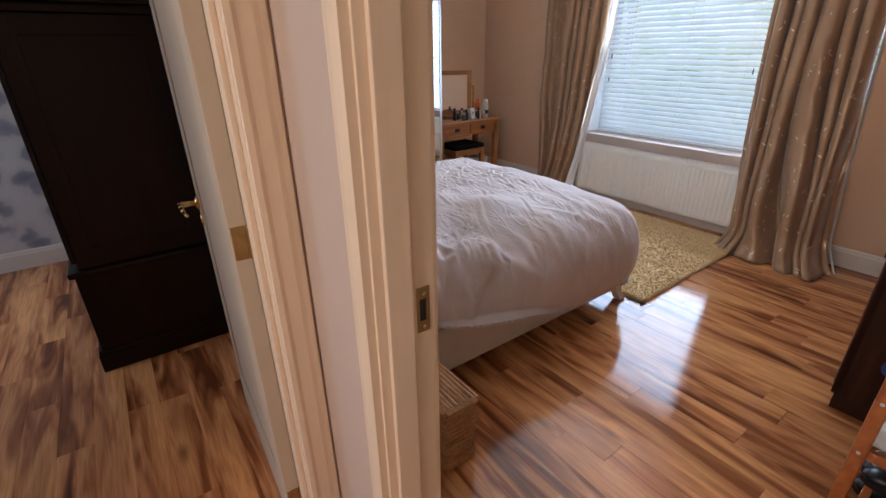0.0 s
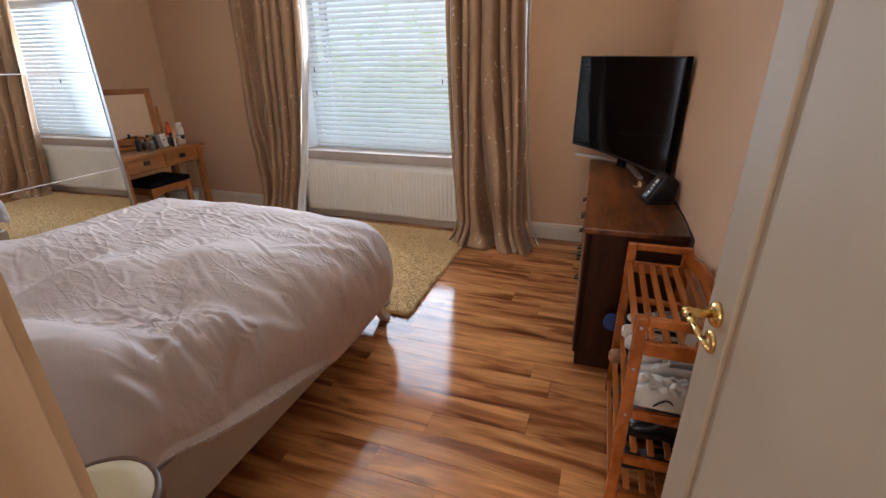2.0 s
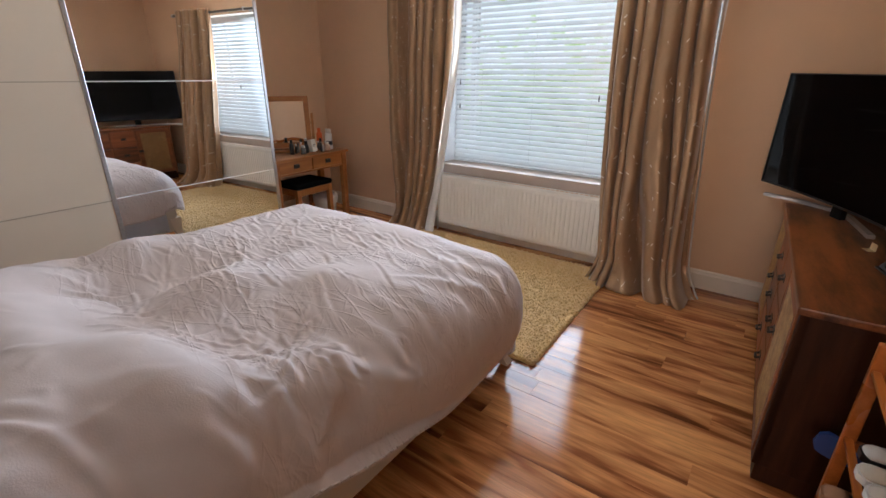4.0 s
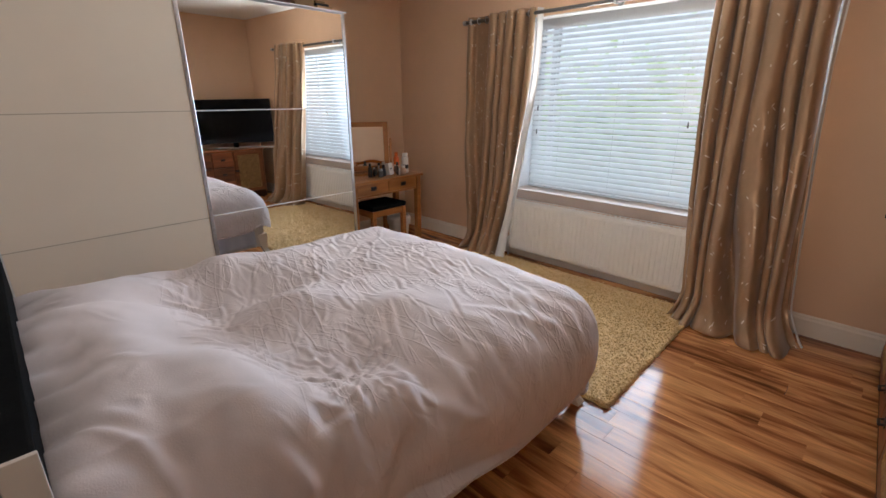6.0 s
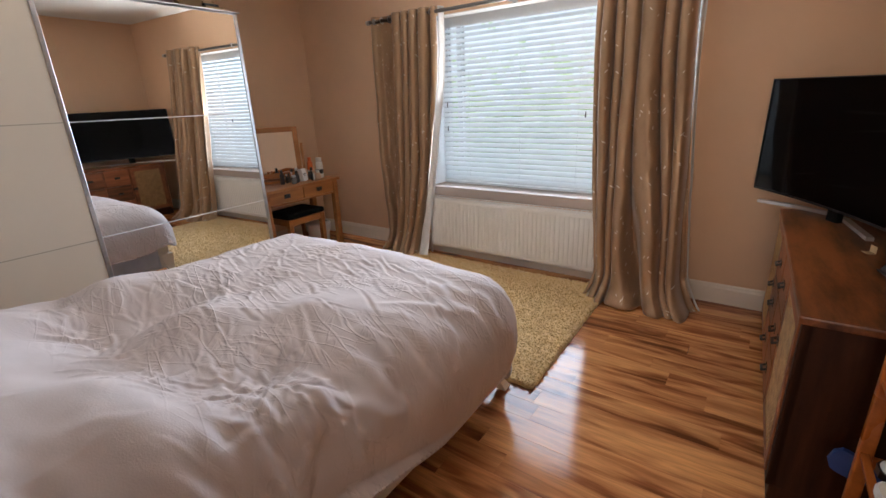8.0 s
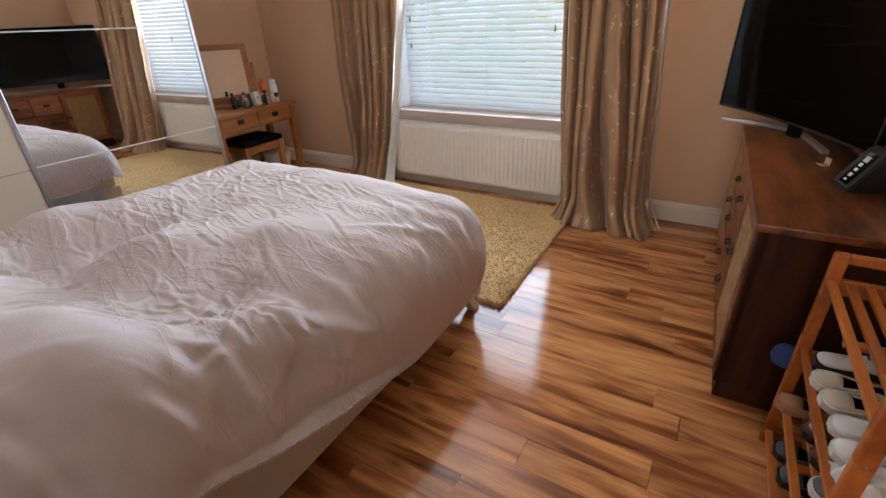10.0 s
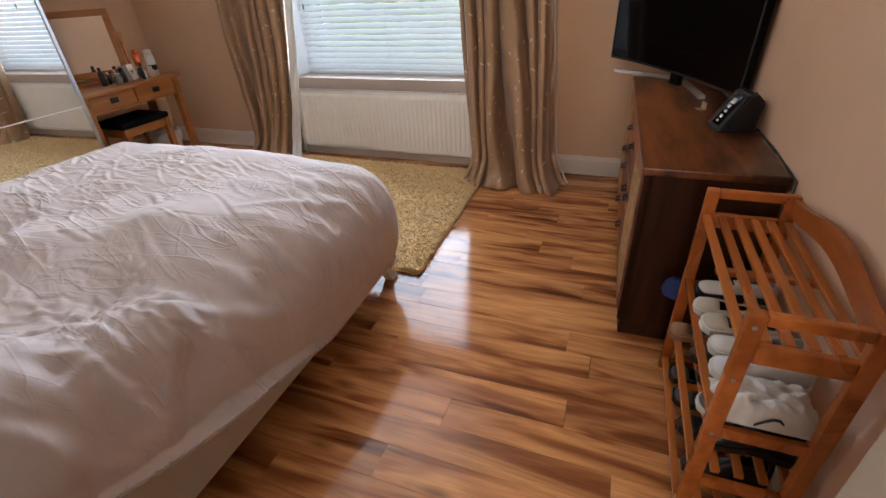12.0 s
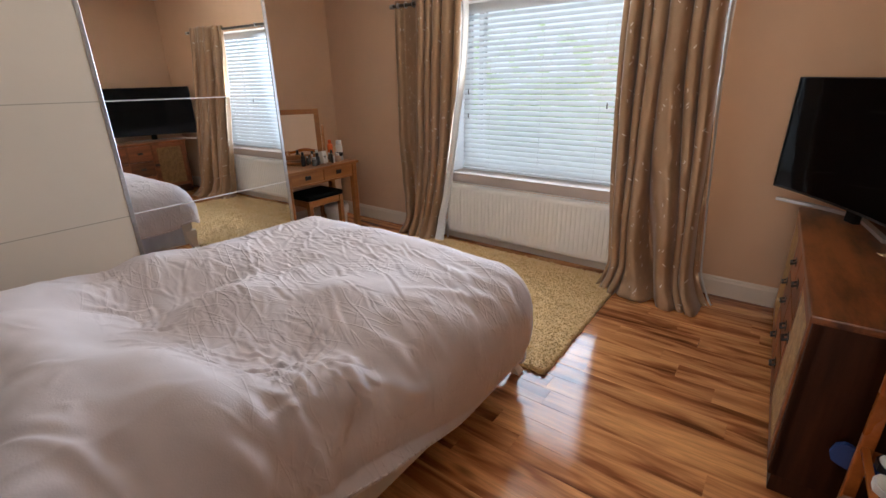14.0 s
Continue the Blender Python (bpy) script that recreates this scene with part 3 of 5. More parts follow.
gp.inputs["Transmission Weight"].default_value, gp.inputs["Roughness"].default_value, gp.inputs["IOR"].default_value = 1.0, 0.0, 1.45
for x0, x1 in ((OX0 + 0.06, -2.60), (-2.55, -1.115), (-1.055, OX1 - 0.06)):
    bm = bmesh.new()
    box(bm, x0, x1, fy0 + 0.026, fy0 + 0.030, OZ0 + 0.06, OZ1 - 0.06)
    pane = part("pane", bm, GLASS, win)
    pane.visible_shadow = False
bm = bmesh.new()
box(bm, OX0 - 0.03, OX1 + 0.03, WY - 0.024, WY + 0.0, OZ0 - 0.086, OZ0, 0.006)
box(bm, OX0 + 0.002, OX1 - 0.002, WY + 0.001, fy0, OZ0 - 0.018, OZ0, 0.0)
part("window_sill", bm, SILL, win, "painted window board")
for name, dims in (("jamb_lining", (OX0 + 0.0005, OX0 + 0.007, WY + 0.001, fy0 - 0.001, OZ0 + 0.001, OZ1 - 0.008)), ("jamb_lining", (OX1 - 0.007, OX1 - 0.0005, WY + 0.001, fy0 - 0.001, OZ0 + 0.001, OZ1 - 0.008)), ("head_lining", (OX0 + 0.0005, OX1 - 0.0005, WY + 0.001, fy0 - 0.001, OZ1 - 0.007, OZ1 - 0.0005))):
    boxes(name, UPVC, win, [dims], 0.0, "white glossy window reveal")

# venetian blind
blind = thing("venetian_blind", pose((OX0 + OX1) / 2 + 0.018, WY + 0.150, OZ0), "white venetian blind lowered and half open in the window", "blind")
bw = (OX1 - OX0) / 2 - 0.032
boxes("headrail", UPVC, blind, [(-bw, bw, -0.03, 0.03, 1.333, 1.393)], 0.003)
bm = bmesh.new()
box(bm, -bw, bw, -0.036, -0.030, 1.313, 1.396, 0.002)
part("valance", bm, SLAT, blind)
boxes("bottom_rail", SLAT, blind, [(-bw, bw, -0.025, 0.025, 0.012, 0.030)], 0.004)
slat_me = None
pitch = 0.0425
for k in range(30):
    z = 0.060 + k * pitch
    if slat_me is None:
        bm = bmesh.new()
        prof = []
        for i in range(7):
            s = -1 + i / 3
            prof.append((s * 0.025, 0.003 * (1 - s * s)))
        top = [[bm.verts.new((x, y, zz + 0.0012)) for y, zz in prof] for x in (-bw, bw)]
        bot = [[bm.verts.new((x, y, zz - 0.0012)) for y, zz in prof] for x in (-bw, bw)]
        for i in range(6):
            bm.faces.new((top[0][i], top[0][i + 1], top[1][i + 1], top[1][i]))
            bm.faces.new((bot[0][i + 1], bot[0][i], bot[1][i], bot[1][i + 1]))
        for a, b in ((0, 0), (6, 6)):
            bm.faces.new((top[0][a], top[1][a], bot[1][b], bot[0][b]))
        sl = part("slat", bm, SLAT, blind)
        slat_me = sl.data
    else:
        sl = new("slat", slat_me)
        sl.parent = blind
    sl.matrix_local = pose(0, 0, z, 40 + random.uniform(-1.5, 1.5), random.uniform(-0.05, 0.05), 0)
for x in (-0.72, -0.24, 0.24, 0.72):
    bm = bmesh.new()
    for y in (-0.024, 0.024):
        rod(bm, (x, y, 0.02), (x, y, 1.335), 0.0012, seg=6)
    part("ladder_cord", bm, UPVC, blind)
for x, z in ((-0.93, 0.72), (-0.93, 0.52), (0.30, 0.62)):
    bm = bmesh.new()
    rod(bm, (x, -0.045, z), (x, -0.045, 1.33), 0.001, seg=6)
    part("pull_cord", bm, UPVC, blind)
    bm = bmesh.new()
    lathe(bm, [(0.003, z + 0.002), (0.005, z - 0.010), (0.006, z - 0.035), (0.004, z - 0.040)], 10, x, -0.045)
    part("tassel", bm, DARKSTEEL, blind, "small dark cord tassel")

bm = bmesh.new()
box(bm, -40, 36, 55, 55.2, -12, 30)
structure(part("backdrop", bm, GARDEN), "green garden trees under a white sky", "backdrop")

# curtain pole
pole = thing("curtain_pole", pose(0, WY - 0.09, 2.045), "dark nickel curtain pole over the window", "curtain pole")
bm = bmesh.new()
rod(bm, (-3.30, 0, 0), (-0.55, 0, 0), 0.014, seg=16)
part("pole", bm, DARKSTEEL, pole, smooth=False)
for x, s in ((-3.30, -1), (-0.55, 1)):
    bm = bmesh.new()
    rod(bm, (x, 0, 0), (x + 0.035 * s, 0, 0), 0.019, seg=16)
    part("finial", bm, STEEL, pole)
for x in (-3.24, -1.93, -0.62):
    bm = bmesh.new()
    rod(bm, (x, 0.0, 0.0), (x, 0.09, 0.0), 0.007)
    rod(bm, (x, 0.078, 0.0), (x, 0.09, 0.0), 0.024)
    box(bm, x - 0.008, x + 0.008, -0.02, 0.02, -0.020, 0.020, 0.002)
    part("bracket", bm, STEEL, pole)


def curtain_lining(c, verts, nu, nv, lining_side, wide, grow):
    """The white lining that shows along a curtain's inner edge."""
    e = 0 if lining_side < 0 else nu - 1
    lv, luv = [], []
    for j in range(nv):
        x, y, z = verts[j * nu + e]
        f = j / (nv - 1)
        for i in range(8):
            w = i / 7
            lv.append((x - lining_side * 0.006 + lining_side * (0.012 + max(0.002, wide + grow * f * f) * w + 0.004), y + 0.010 - 0.012 * math.sin(w * 5 + f * 4) + 0.035 * w, z))
            luv.append((w, z))
    ln = sheet("lining", lv, 8, nv, LINING, c, "white curtain lining", luv)
    s2 = ln.modifiers.new("thickness", "SOLIDIFY")
    s2.thickness, s2.offset = 0.003, 0


def curtain(label, top, bottom, ridges, y_top, y_mid, y_bot, lean, phase, lining_side, sweep, wide, grow):
    """Eyelet curtain: spans top (x0, x1) at the pole and bottom (x0, x1) at the floor; ridges are (place, half width, depth) of its folds."""
    folds = len(ridges)
    c = thing("curtain", pose(0, 0, 0), label, "curtain", "pair of curtains at the window")
    nu, nv = 260, 90
    verts, uv = [], []
    rs = np.random.RandomState(int(10 + phase * 7))
    wob = rs.rand(folds + 2) * 0.9 + 0.65
    for j in range(nv):
        f = j / (nv - 1)
        z = 2.085 - f * 2.075
        g = f ** sweep
        for i in range(nu):
            u = i / (nu - 1)
            wu = u + 0.16 * (float(vnoise(u * 3.0 + 0.6 * f, f * 1.6, phase + 9)) - 0.5) * (0.25 + f)
            x = (top[0] + (top[1] - top[0]) * u) * (1 - g) + (bottom[0] + (bottom[1] - bottom[0]) * u) * g
            yb = y_top + (y_mid - y_top) * min(1, f / 0.68) if f < 0.68 else y_mid + (y_bot - y_mid) * ((f - 0.68) / 0.32) ** 1.3
            push, side = 0.0, 0.0
            for k, (c0, w, dep) in enumerate(ridges):
                r = (wu - c0) / (w * (1 + 0.35 * (wob[k] - 1) * math.sin(2.2 * f + k)))
                e = math.exp(-abs(r) ** 3)
                push += 1.35 * dep * e * (0.75 + 0.45 * f * wob[k])
                side += dep * 0.30 * r * e
            y = yb + 0.045 - push + lean * math.sin(u * math.pi) * f * f
            x += side + 0.010 * (float(vnoise(u * 7, f * 5, phase)) - 0.5)
            y += 0.030 * (float(vnoise(u * 8, f * 6, phase + 3)) - 0.5) * (0.2 + f) + 0.010 * (float(vnoise(u * 22, f * 14, phase + 5)) - 0.5) * f
            if z < 0.22:
                k = (0.22 - z) / 0.22
                y -= k * k * (0.05 + 0.10 * float(vnoise(u * 9, 0.3, phase)))
                x += k * k * (0.16 * (u - 0.42) + 0.05 * (float(vnoise(u * 7, 0.9 + k, phase + 2)) - 0.5))
                y += 0.045 * (float(vnoise(u * 10, z * 16, phase + 8)) - 0.5) * k
            # slanting pinches across the folds
            y += 0.022 * (abs(float(vnoise(u * 6 + f * 7, f * 9 - u * 4, phase + 12)) - 0.5) - 0.22) * min(1.0, 2.2 * f)
            verts.append((x, min(y, WY - 0.012 if z > 0.16 else WY - 0.03), max(z, 0.006 + 0.012 * float(vnoise(u * 14, f * 30, phase)))))
            uv.append((u * (abs(top[1] - top[0]) * 2.1), z))
    cl = sheet("cloth", verts, nu, nv, CURTAIN, c, "taupe satin with small silvery leaves", uv)
    sol = cl.modifiers.new("thickness", "SOLIDIFY")
    sol.thickness, sol.offset = 0.004, 0
    # turned lining along one edge
    if lining_side:
        curtain_lining(c, verts, nu, nv, lining_side, wide, grow)
    for k in range(8):
        u = (k + 0.5) / 8
        bm = bmesh.new()
        x = top[0] + (top[1] - top[0]) * u
        m = Matrix.Translation((x, y_top, 2.045)) @ Euler((0, radians(90), 0)).to_matrix().to_4x4()
        for r0, r1, h0, h1 in ((0.020, 0.028, -0.003, 0.003),):
            ra = [bm.verts.new(m @ Vector((r * math.cos(t * math.pi / 8), r * math.sin(t * math.pi / 8), h))) for r, h in ((r0, h0), (r1, 0.0), (r0, h1)) for t in range(16)]
            for q in range(3):
                for t in range(16):
                    bm.faces.new((ra[q * 16 + t], ra[q * 16 + (t + 1) % 16], ra[((q + 1) % 3) * 16 + (t + 1) % 16], ra[((q + 1) % 3) * 16 + t]))
        part("eyelet", bm, STEEL, c)
    return c


curtain("taupe satin curtain with silvery leaves gathered at its foot", (-3.29, -2.59), (-3.21, -2.86), [(0.05, 0.05, 0.05), (0.43, 0.055, 0.085), (0.57, 0.045, 0.08), (0.71, 0.05, 0.09), (0.85, 0.05, 0.085), (0.985, 0.035, 0.06)], WY - 0.09, WY - 0.10, WY - 0.11, -0.03, 0.4, 1, 2.3, 0.026, 0.062)
curtain("taupe satin curtain with silvery leaves pooling on the floor", (-1.29, -0.72), (-1.14, -0.57), [(0.03, 0.040, 0.07), (0.15, 0.038, 0.115), (0.265, 0.034, 0.085), (0.40, 0.052, 0.135), (0.60, 0.100, 0.140), (0.80, 0.045, 0.115), (0.94, 0.042, 0.125)], WY - 0.09, WY - 0.180, 3.900, -0.05, 1.7, 1, 1.5, 0.010, -0.006)

# radiator under the window
rad = thing("radiator", pose(-2.72, WY - 0.11, 0.085), "white ribbed panel radiator below the window", "radiator")
RL = 1.75
bm = bmesh.new()
xs = [0.0]
prof = [(0.0, 0.012), (0.030, 0.0)]
n = int((RL - 0.06) / 0.0375)
for k in range(n):
    x = 0.03 + k * 0.0375
    prof += [(x + 0.006, 0.0), (x + 0.010, 0.0045), (x + 0.0275, 0.0045), (x + 0.0315, 0.0)]
prof += [(RL - 0.015, 0.0), (RL, 0.012)]
rows = []
for z, d in ((0.0, 0.016), (0.012, 0.004), (0.035, 0.002), (0.043, 0.0), (0.415, 0.0), (0.424, 0.002), (0.446, 0.004), (0.462, 0.014)):
    rib = 1.0 if 0.04 < z < 0.42 else 0.0
    rows.append([bm.verts.new((x, (y if y > 0.011 else y * rib) + d, z)) for x, y in prof])
for a, b in zip(rows, rows[1:]):
    for k in range(len(prof) - 1):
        bm.faces.new((a[k], a[k + 1], b[k + 1], b[k]))
part("front_panel", bm, RADIATOR, rad)
boxes("back_panel", RADIATOR, rad, [(0.0, RL, 0.055, 0.070, 0.01, 0.455)], 0.003)
bm = bmesh.new()
for k in range(44):
    x = 0.02 + k * 0.039
    box(bm, x, x + 0.012, 0.008, 0.062, 0.4635, 0.4655)
for y in (0.006, 0.060):
    box(bm, 0.0, RL, y, y + 0.012, 0.4635, 0.467)
part("top_grille", bm, RADIATOR, rad)
boxes("side_panel", RADIATOR, rad, [(-0.003, 0.0, 0.008, 0.074, 0.015, 0.462)], 0.0)
boxes("side_panel", RADIATOR, rad, [(RL, RL + 0.003, 0.008, 0.074, 0.015, 0.462)], 0.0)
for x in (0.25, RL - 0.25):
    boxes("wall_bracket", RADIATOR, rad, [(x, x + 0.03, 0.070, 0.110, 0.10, 0.40)], 0.0)
bm = bmesh.new()
rod(bm, (-0.035, 0.05, -0.085), (-0.035, 0.05, 0.05), 0.0075)
rod(bm, (-0.035, 0.05, 0.035), (0.0, 0.05, 0.035), 0.009)
rod(bm, (-0.035, 0.05, 0.045), (-0.035, 0.05, 0.095), 0.015)
part("valve", bm, RADIATOR, rad)

# rug
rug = thing("rug", pose(-1.04, 2.55, 0.0), "mustard gold shaggy rug partly under the bed", "rug")
nu, nv = 190, 140
uu, vv = np.meshgrid(np.linspace(0, 1, nu), np.linspace(0, 1, nv))
RW, RD = 2.05, 1.40
edge = np.minimum(np.minimum(uu, 1 - uu) * RW, np.minimum(vv, 1 - vv) * RD)
hh = 0.024 * np.clip(edge / 0.012, 0, 1) ** 0.5
tuft = vnoise(uu * RW * 55, vv * RD * 55, 2) * 0.55 + vnoise(uu * RW * 110, vv * RD * 110, 4) * 0.45
hh = hh * (0.62 + 0.5 * tuft)
gx = -uu * RW - 0.02 * vv + (vnoise(vv * 40, uu * 40, 8) - 0.5) * 0.014 * (edge < 0.02)
gy = vv * RD + (vnoise(uu * 50, vv * 9, 6) - 0.5) * 0.014 * (edge < 0.02)
sheet("rug_top", np.stack([gx, gy, hh * 0.9 + 0.001], -1).reshape(-1, 3), nu, nv, RUG, rug)
# tufts of pile
rp = np.random.RandomState(12)
cnt = 30000
pu, pv = rp.rand(cnt), rp.rand(cnt)
base = np.stack([-pu * RW - 0.02 * pv, pv * RD, np.full(cnt, 0.010)], -1)
lean = np.stack([rp.normal(0, 0.008, cnt), rp.normal(-0.002, 0.008, cnt), 0.009 + 0.010 * rp.rand(cnt)], -1)
girth = 0.0050 + 0.0035 * rp.rand(cnt)
spin = rp.rand(cnt) * 6.28
tv_, tf_ = [], []
for k in range(3):
    w = spin + k * 2.094
    tv_.append(base + np.stack([np.cos(w) * girth, np.sin(w) * girth, np.zeros(cnt)], -1))
for k in range(3):
    w = spin + k * 2.094 + 0.5
    tv_.append(base + lean * 0.8 + np.stack([np.cos(w) * girth * 0.75, np.sin(w) * girth * 0.75, np.zeros(cnt)], -1))
tv_.append(base + lean)
pts_all = np.stack(tv_, 1).reshape(-1, 3)
for k in range(cnt):
    o = k * 7
    for q in range(3):
        r = (q + 1) % 3
        tf_.append((o + q, o + r, o + 3 + r, o + 3 + q))
        tf_.append((o + 3 + q, o + 3 + r, o + 6))
me = bpy.data.meshes.new("shag")
me.from_pydata(pts_all.tolist(), [], tf_)
me.materials.append(RUG)
me.polygons.foreach_set("use_smooth", [True] * len(me.polygons))
pile = new("shag", me)
pile.parent = rug
pile["kind"] = "stuff"

# ---- bed ----
bed = thing("bed", pose(-1.93, 0.66, 0.0), "double bed with a cream frame and dark headboard", "bed")
BL, BW = 1.83, 0.765
for s in (-1, 1):
    boxes("side_rail", BEDWHITE, bed, [(min(s * BW, s * (BW - 0.03)), max(s * BW, s * (BW - 0.03)), 0.03, BL - 0.03, 0.085, 0.315)], 0.004)
boxes("foot_rail", BEDWHITE, bed, [(-BW + 0.03, BW - 0.03, BL - 0.03, BL, 0.13, 0.315)], 0.004)
boxes("slat_base", BEDWHITE, bed, [(-BW + 0.03, BW - 0.03, 0.03, BL - 0.03, 0.24, 0.28)], 0.0)


def bed_leg(cx, cy, sx):
    """A short cabriole leg."""
    bm = bmesh.new()
    rings = []
    for z, w, o in ((0.0, 0.020, 0.030), (0.012, 0.027, 0.030), (0.05, 0.022, 0.014), (0.10, 0.033, 0.002), (0.15, 0.044, -0.004), (0.20, 0.046, -0.006)):
        rings.append([bm.verts.new((cx + sx * o + w * a, cy + o + w * b, z)) for a, b in ((-1, -1), (1, -1), (1, 1), (-1, 1))])
    for a, b in zip(rings, rings[1:]):
        for k in range(4):
            bm.faces.new((a[k], a[(k + 1) % 4], b[(k + 1) % 4], b[k]))
    bm.faces.new(rings[0][::-1])
    bm.faces.new(rings[-1])
    return part("leg", bm, GLOSSWHITE, bed, "white painted curved leg")


for s in (-1, 1):
    bed_leg(s * (BW - 0.035), BL - 0.03, s)
    boxes("leg", BEDWHITE, bed, [(s * BW - 0.05 * s - 0.025, s * BW - 0.05 * s + 0.025, 0.04, 0.09, 0.0, 0.10)], 0.004)
bm = bmesh.new()
box(bm, -0.735, 0.735, 0.035, BL - 0.02, 0.281, 0.50, 0.04)
part("mattress", bm, SHEET, bed, "cream mattress with yellow piped edge", smooth=True)
bm = bmesh.new()
for z in (0.305, 0.478):
    for a, b in (((0.742, 0.08, z), (0.742, BL - 0.06, z)), ((-0.742, 0.08, z), (-0.742, BL - 0.06, z)), ((-0.70, BL - 0.014, z), (0.70, BL - 0.014, z))):
        rod(bm, a, b, 0.007, seg=8)
part("piping", bm, material("yellow_piping", (0.62, 0.47, 0.14), 0.7), bed)
nu, nv = 60, 8
val = []
for j in range(nv):
    for i in range(nu):
        yy, zz_ = 0.10 + 1.62 * i / (nu - 1), 0.325 - 0.235 * j / (nv - 1)
        val.append((-BW - 0.008 - 0.012 * (j / nv) * (1 + math.sin(yy * 26) * 0.6 + 0.5 * math.sin(yy * 61)), yy, zz_ + 0.02 * (j / nv) * math.sin(yy * 9)))
valance = sheet("valance", val, nu, nv, material("valance_cotton", (0.50, 0.53, 0.60), 0.85, vary=0.05, scale=12, bump=0.06, bump_scale=200), bed, "pale blue-grey cotton valance")
vs_ = valance.modifiers.new("thickness", "SOLIDIFY")
vs_.thickness, vs_.offset = 0.003, 0
headboard = boxes("headboard", BLACKHIDE, bed, [(-0.78, 0.69, -0.035, 0.018, 0.10, 0.85)], 0.008, "black padded headboard")
boxes("headboard_edge", BEDWHITE, bed, [(0.691, 0.702, -0.035, 0.020, 0.08, 0.86)], 0.002, "pale edge strip")
boxes("headboard_edge", BEDWHITE, bed, [(-0.792, -0.781, -0.035, 0.020, 0.08, 0.86)], 0.002, "pale edge strip")

# duvet draped over the bed
duvet = thing("duvet", pose(-1.93, 0.0, 0.0), "crumpled pale pink-grey cotton duvet spread over the bed", "duvet")
nu, nv = 540, 470
w0, R, y0, yh, ztop = 0.63, 0.25, 2.335, 0.700, 0.630
A, B = np.meshgrid(np.linspace(-1.25, 1.25, nu), np.linspace(yh - 0.10, y0 + 0.62, nv))
ax = np.maximum(np.abs(A) - w0, 0) * np.sign(A)
by = np.maximum(B - y0, 0)
d = np.hypot(ax, by)
dx, dy = np.where(d > 1e-6, ax / np.maximum(d, 1e-6), 0), np.where(d > 1e-6, by / np.maximum(d, 1e-6), 0)
hem_z = 0.195 + 0.20 * np.clip((1.85 - B) / 0.75, 0, 1) + 0.012 * np.sin(B * 9)
hem_z = np.where(A < 0, 0.285 + 0.015 * np.sin(B * 8 + A * 5), hem_z) + 0.02 * np.sin(A * 9) * (by > 0)
dmax = R * math.pi / 2 + (ztop - R - hem_z)
d = np.minimum(d, dmax)
t = np.clip(d / R, 0, math.pi / 2)
past = np.maximum(d - R * math.pi / 2, 0)
head = np.clip((1.45 - B) / 0.75, 0, 1)
rad_h = R * np.sin(t) + 0.015 * np.sin(np.clip(past / 0.2, 0, 1) * math.pi) - 0.03 * past / 0.2
rad_h = rad_h * (1 - 0.42 * head * (A > w0))
X = np.clip(A, -w0, w0) + dx * rad_h
Y = np.minimum(B, y0) + dy * rad_h
Z = ztop - R * (1 - np.cos(t)) - past
topness = np.clip(1 - d / 0.30, 0, 1)
# pillows under the head end, a dip below them, a crown towards the foot
pillow = 1 / (1 + np.exp((B - 1.10 - 0.05 * np.sin(A * 4)) / 0.055))
swell = 0.062 + 0.040 * np.clip((A + 0.3) / 0.6, 0, 1) + 0.014 * np.exp(-((B - 0.88) / 0.16) ** 2)
Z += swell * pillow * np.clip(1 - d / np.where(A < 0, 0.45, 0.30), 0, 1) * np.clip((1.05 - np.abs(A)) / 0.25, 0, 1)
Z -= 0.022 * np.exp(-((B - 1.24) / 0.09) ** 2) * topness * np.clip((0.2 - A) / 0.4, 0, 1)
Z += 0.038 * np.exp(-((A + 0.05) / 0.5) ** 2) * np.clip((B - 1.2) / 0.5, 0, 1) * topness
Z -= np.clip((yh - 0.03 - B) / 0.07, 0, 1) ** 1.5 * 0.34
Y = np.maximum(Y, yh - 0.026 + 0.010 * (vnoise(A * 11, Z * 9, 17) - 0.5))
# soft swells of the filling
far = np.clip((2.10 - B) / 0.5, 0.12, 1)
warp = (vnoise(A * 3, B * 3, 5) - 0.5) * 1.6
q = (vnoise(A * 3.2, B * 3.2, 1) - 0.5) * 0.085 * far + (vnoise(A * 6.5 + warp * 0.4, B * 6, 2) - 0.5) * 0.052 * far
q += (vnoise((A * 0.9 + B * 0.45) * 2.0 + warp * 0.3, (B * 0.9 - A * 0.45) * 5.5, 41) - 0.5) * 0.045 * far
q += (vnoise(A * 14 + warp, B * 13, 43) - 0.5) * 0.008
rw = np.random.RandomState(21)
a_axis, b_axis = A[0], B[:, 0]


def wrinkle(ca, cb, turn, length, width, height, bend=0.0):
    """One crease: a narrow ridge along a slightly bent line, with a shallow trough beside it."""
    reach = length * 0.5 + 4 * width + abs(bend) * length * length
    i0, i1 = np.searchsorted(a_axis, (ca - reach, ca + reach))
    j0, j1 = np.searchsorted(b_axis, (cb - reach, cb + reach))
    if i1 <= i0 or j1 <= j0:
        return
    aa, bb = A[j0:j1, i0:i1] - ca, B[j0:j1, i0:i1] - cb
    u = aa * math.cos(turn) + bb * math.sin(turn)
    v = -aa * math.sin(turn) + bb * math.cos(turn) - bend * u * u + 0.25 * width * np.sin(u * 6.3 / max(length, 0.02) * 1.5)
    fade = np.clip(1 - (2 * u / length) ** 2, 0, 1)
    w = width * (0.5 + 0.5 * fade)
    q[j0:j1, i0:i1] += height * fade * (np.exp(-(v / w) ** 2) - 0.55 * np.exp(-((v - 1.7 * w) / (1.3 * w)) ** 2))


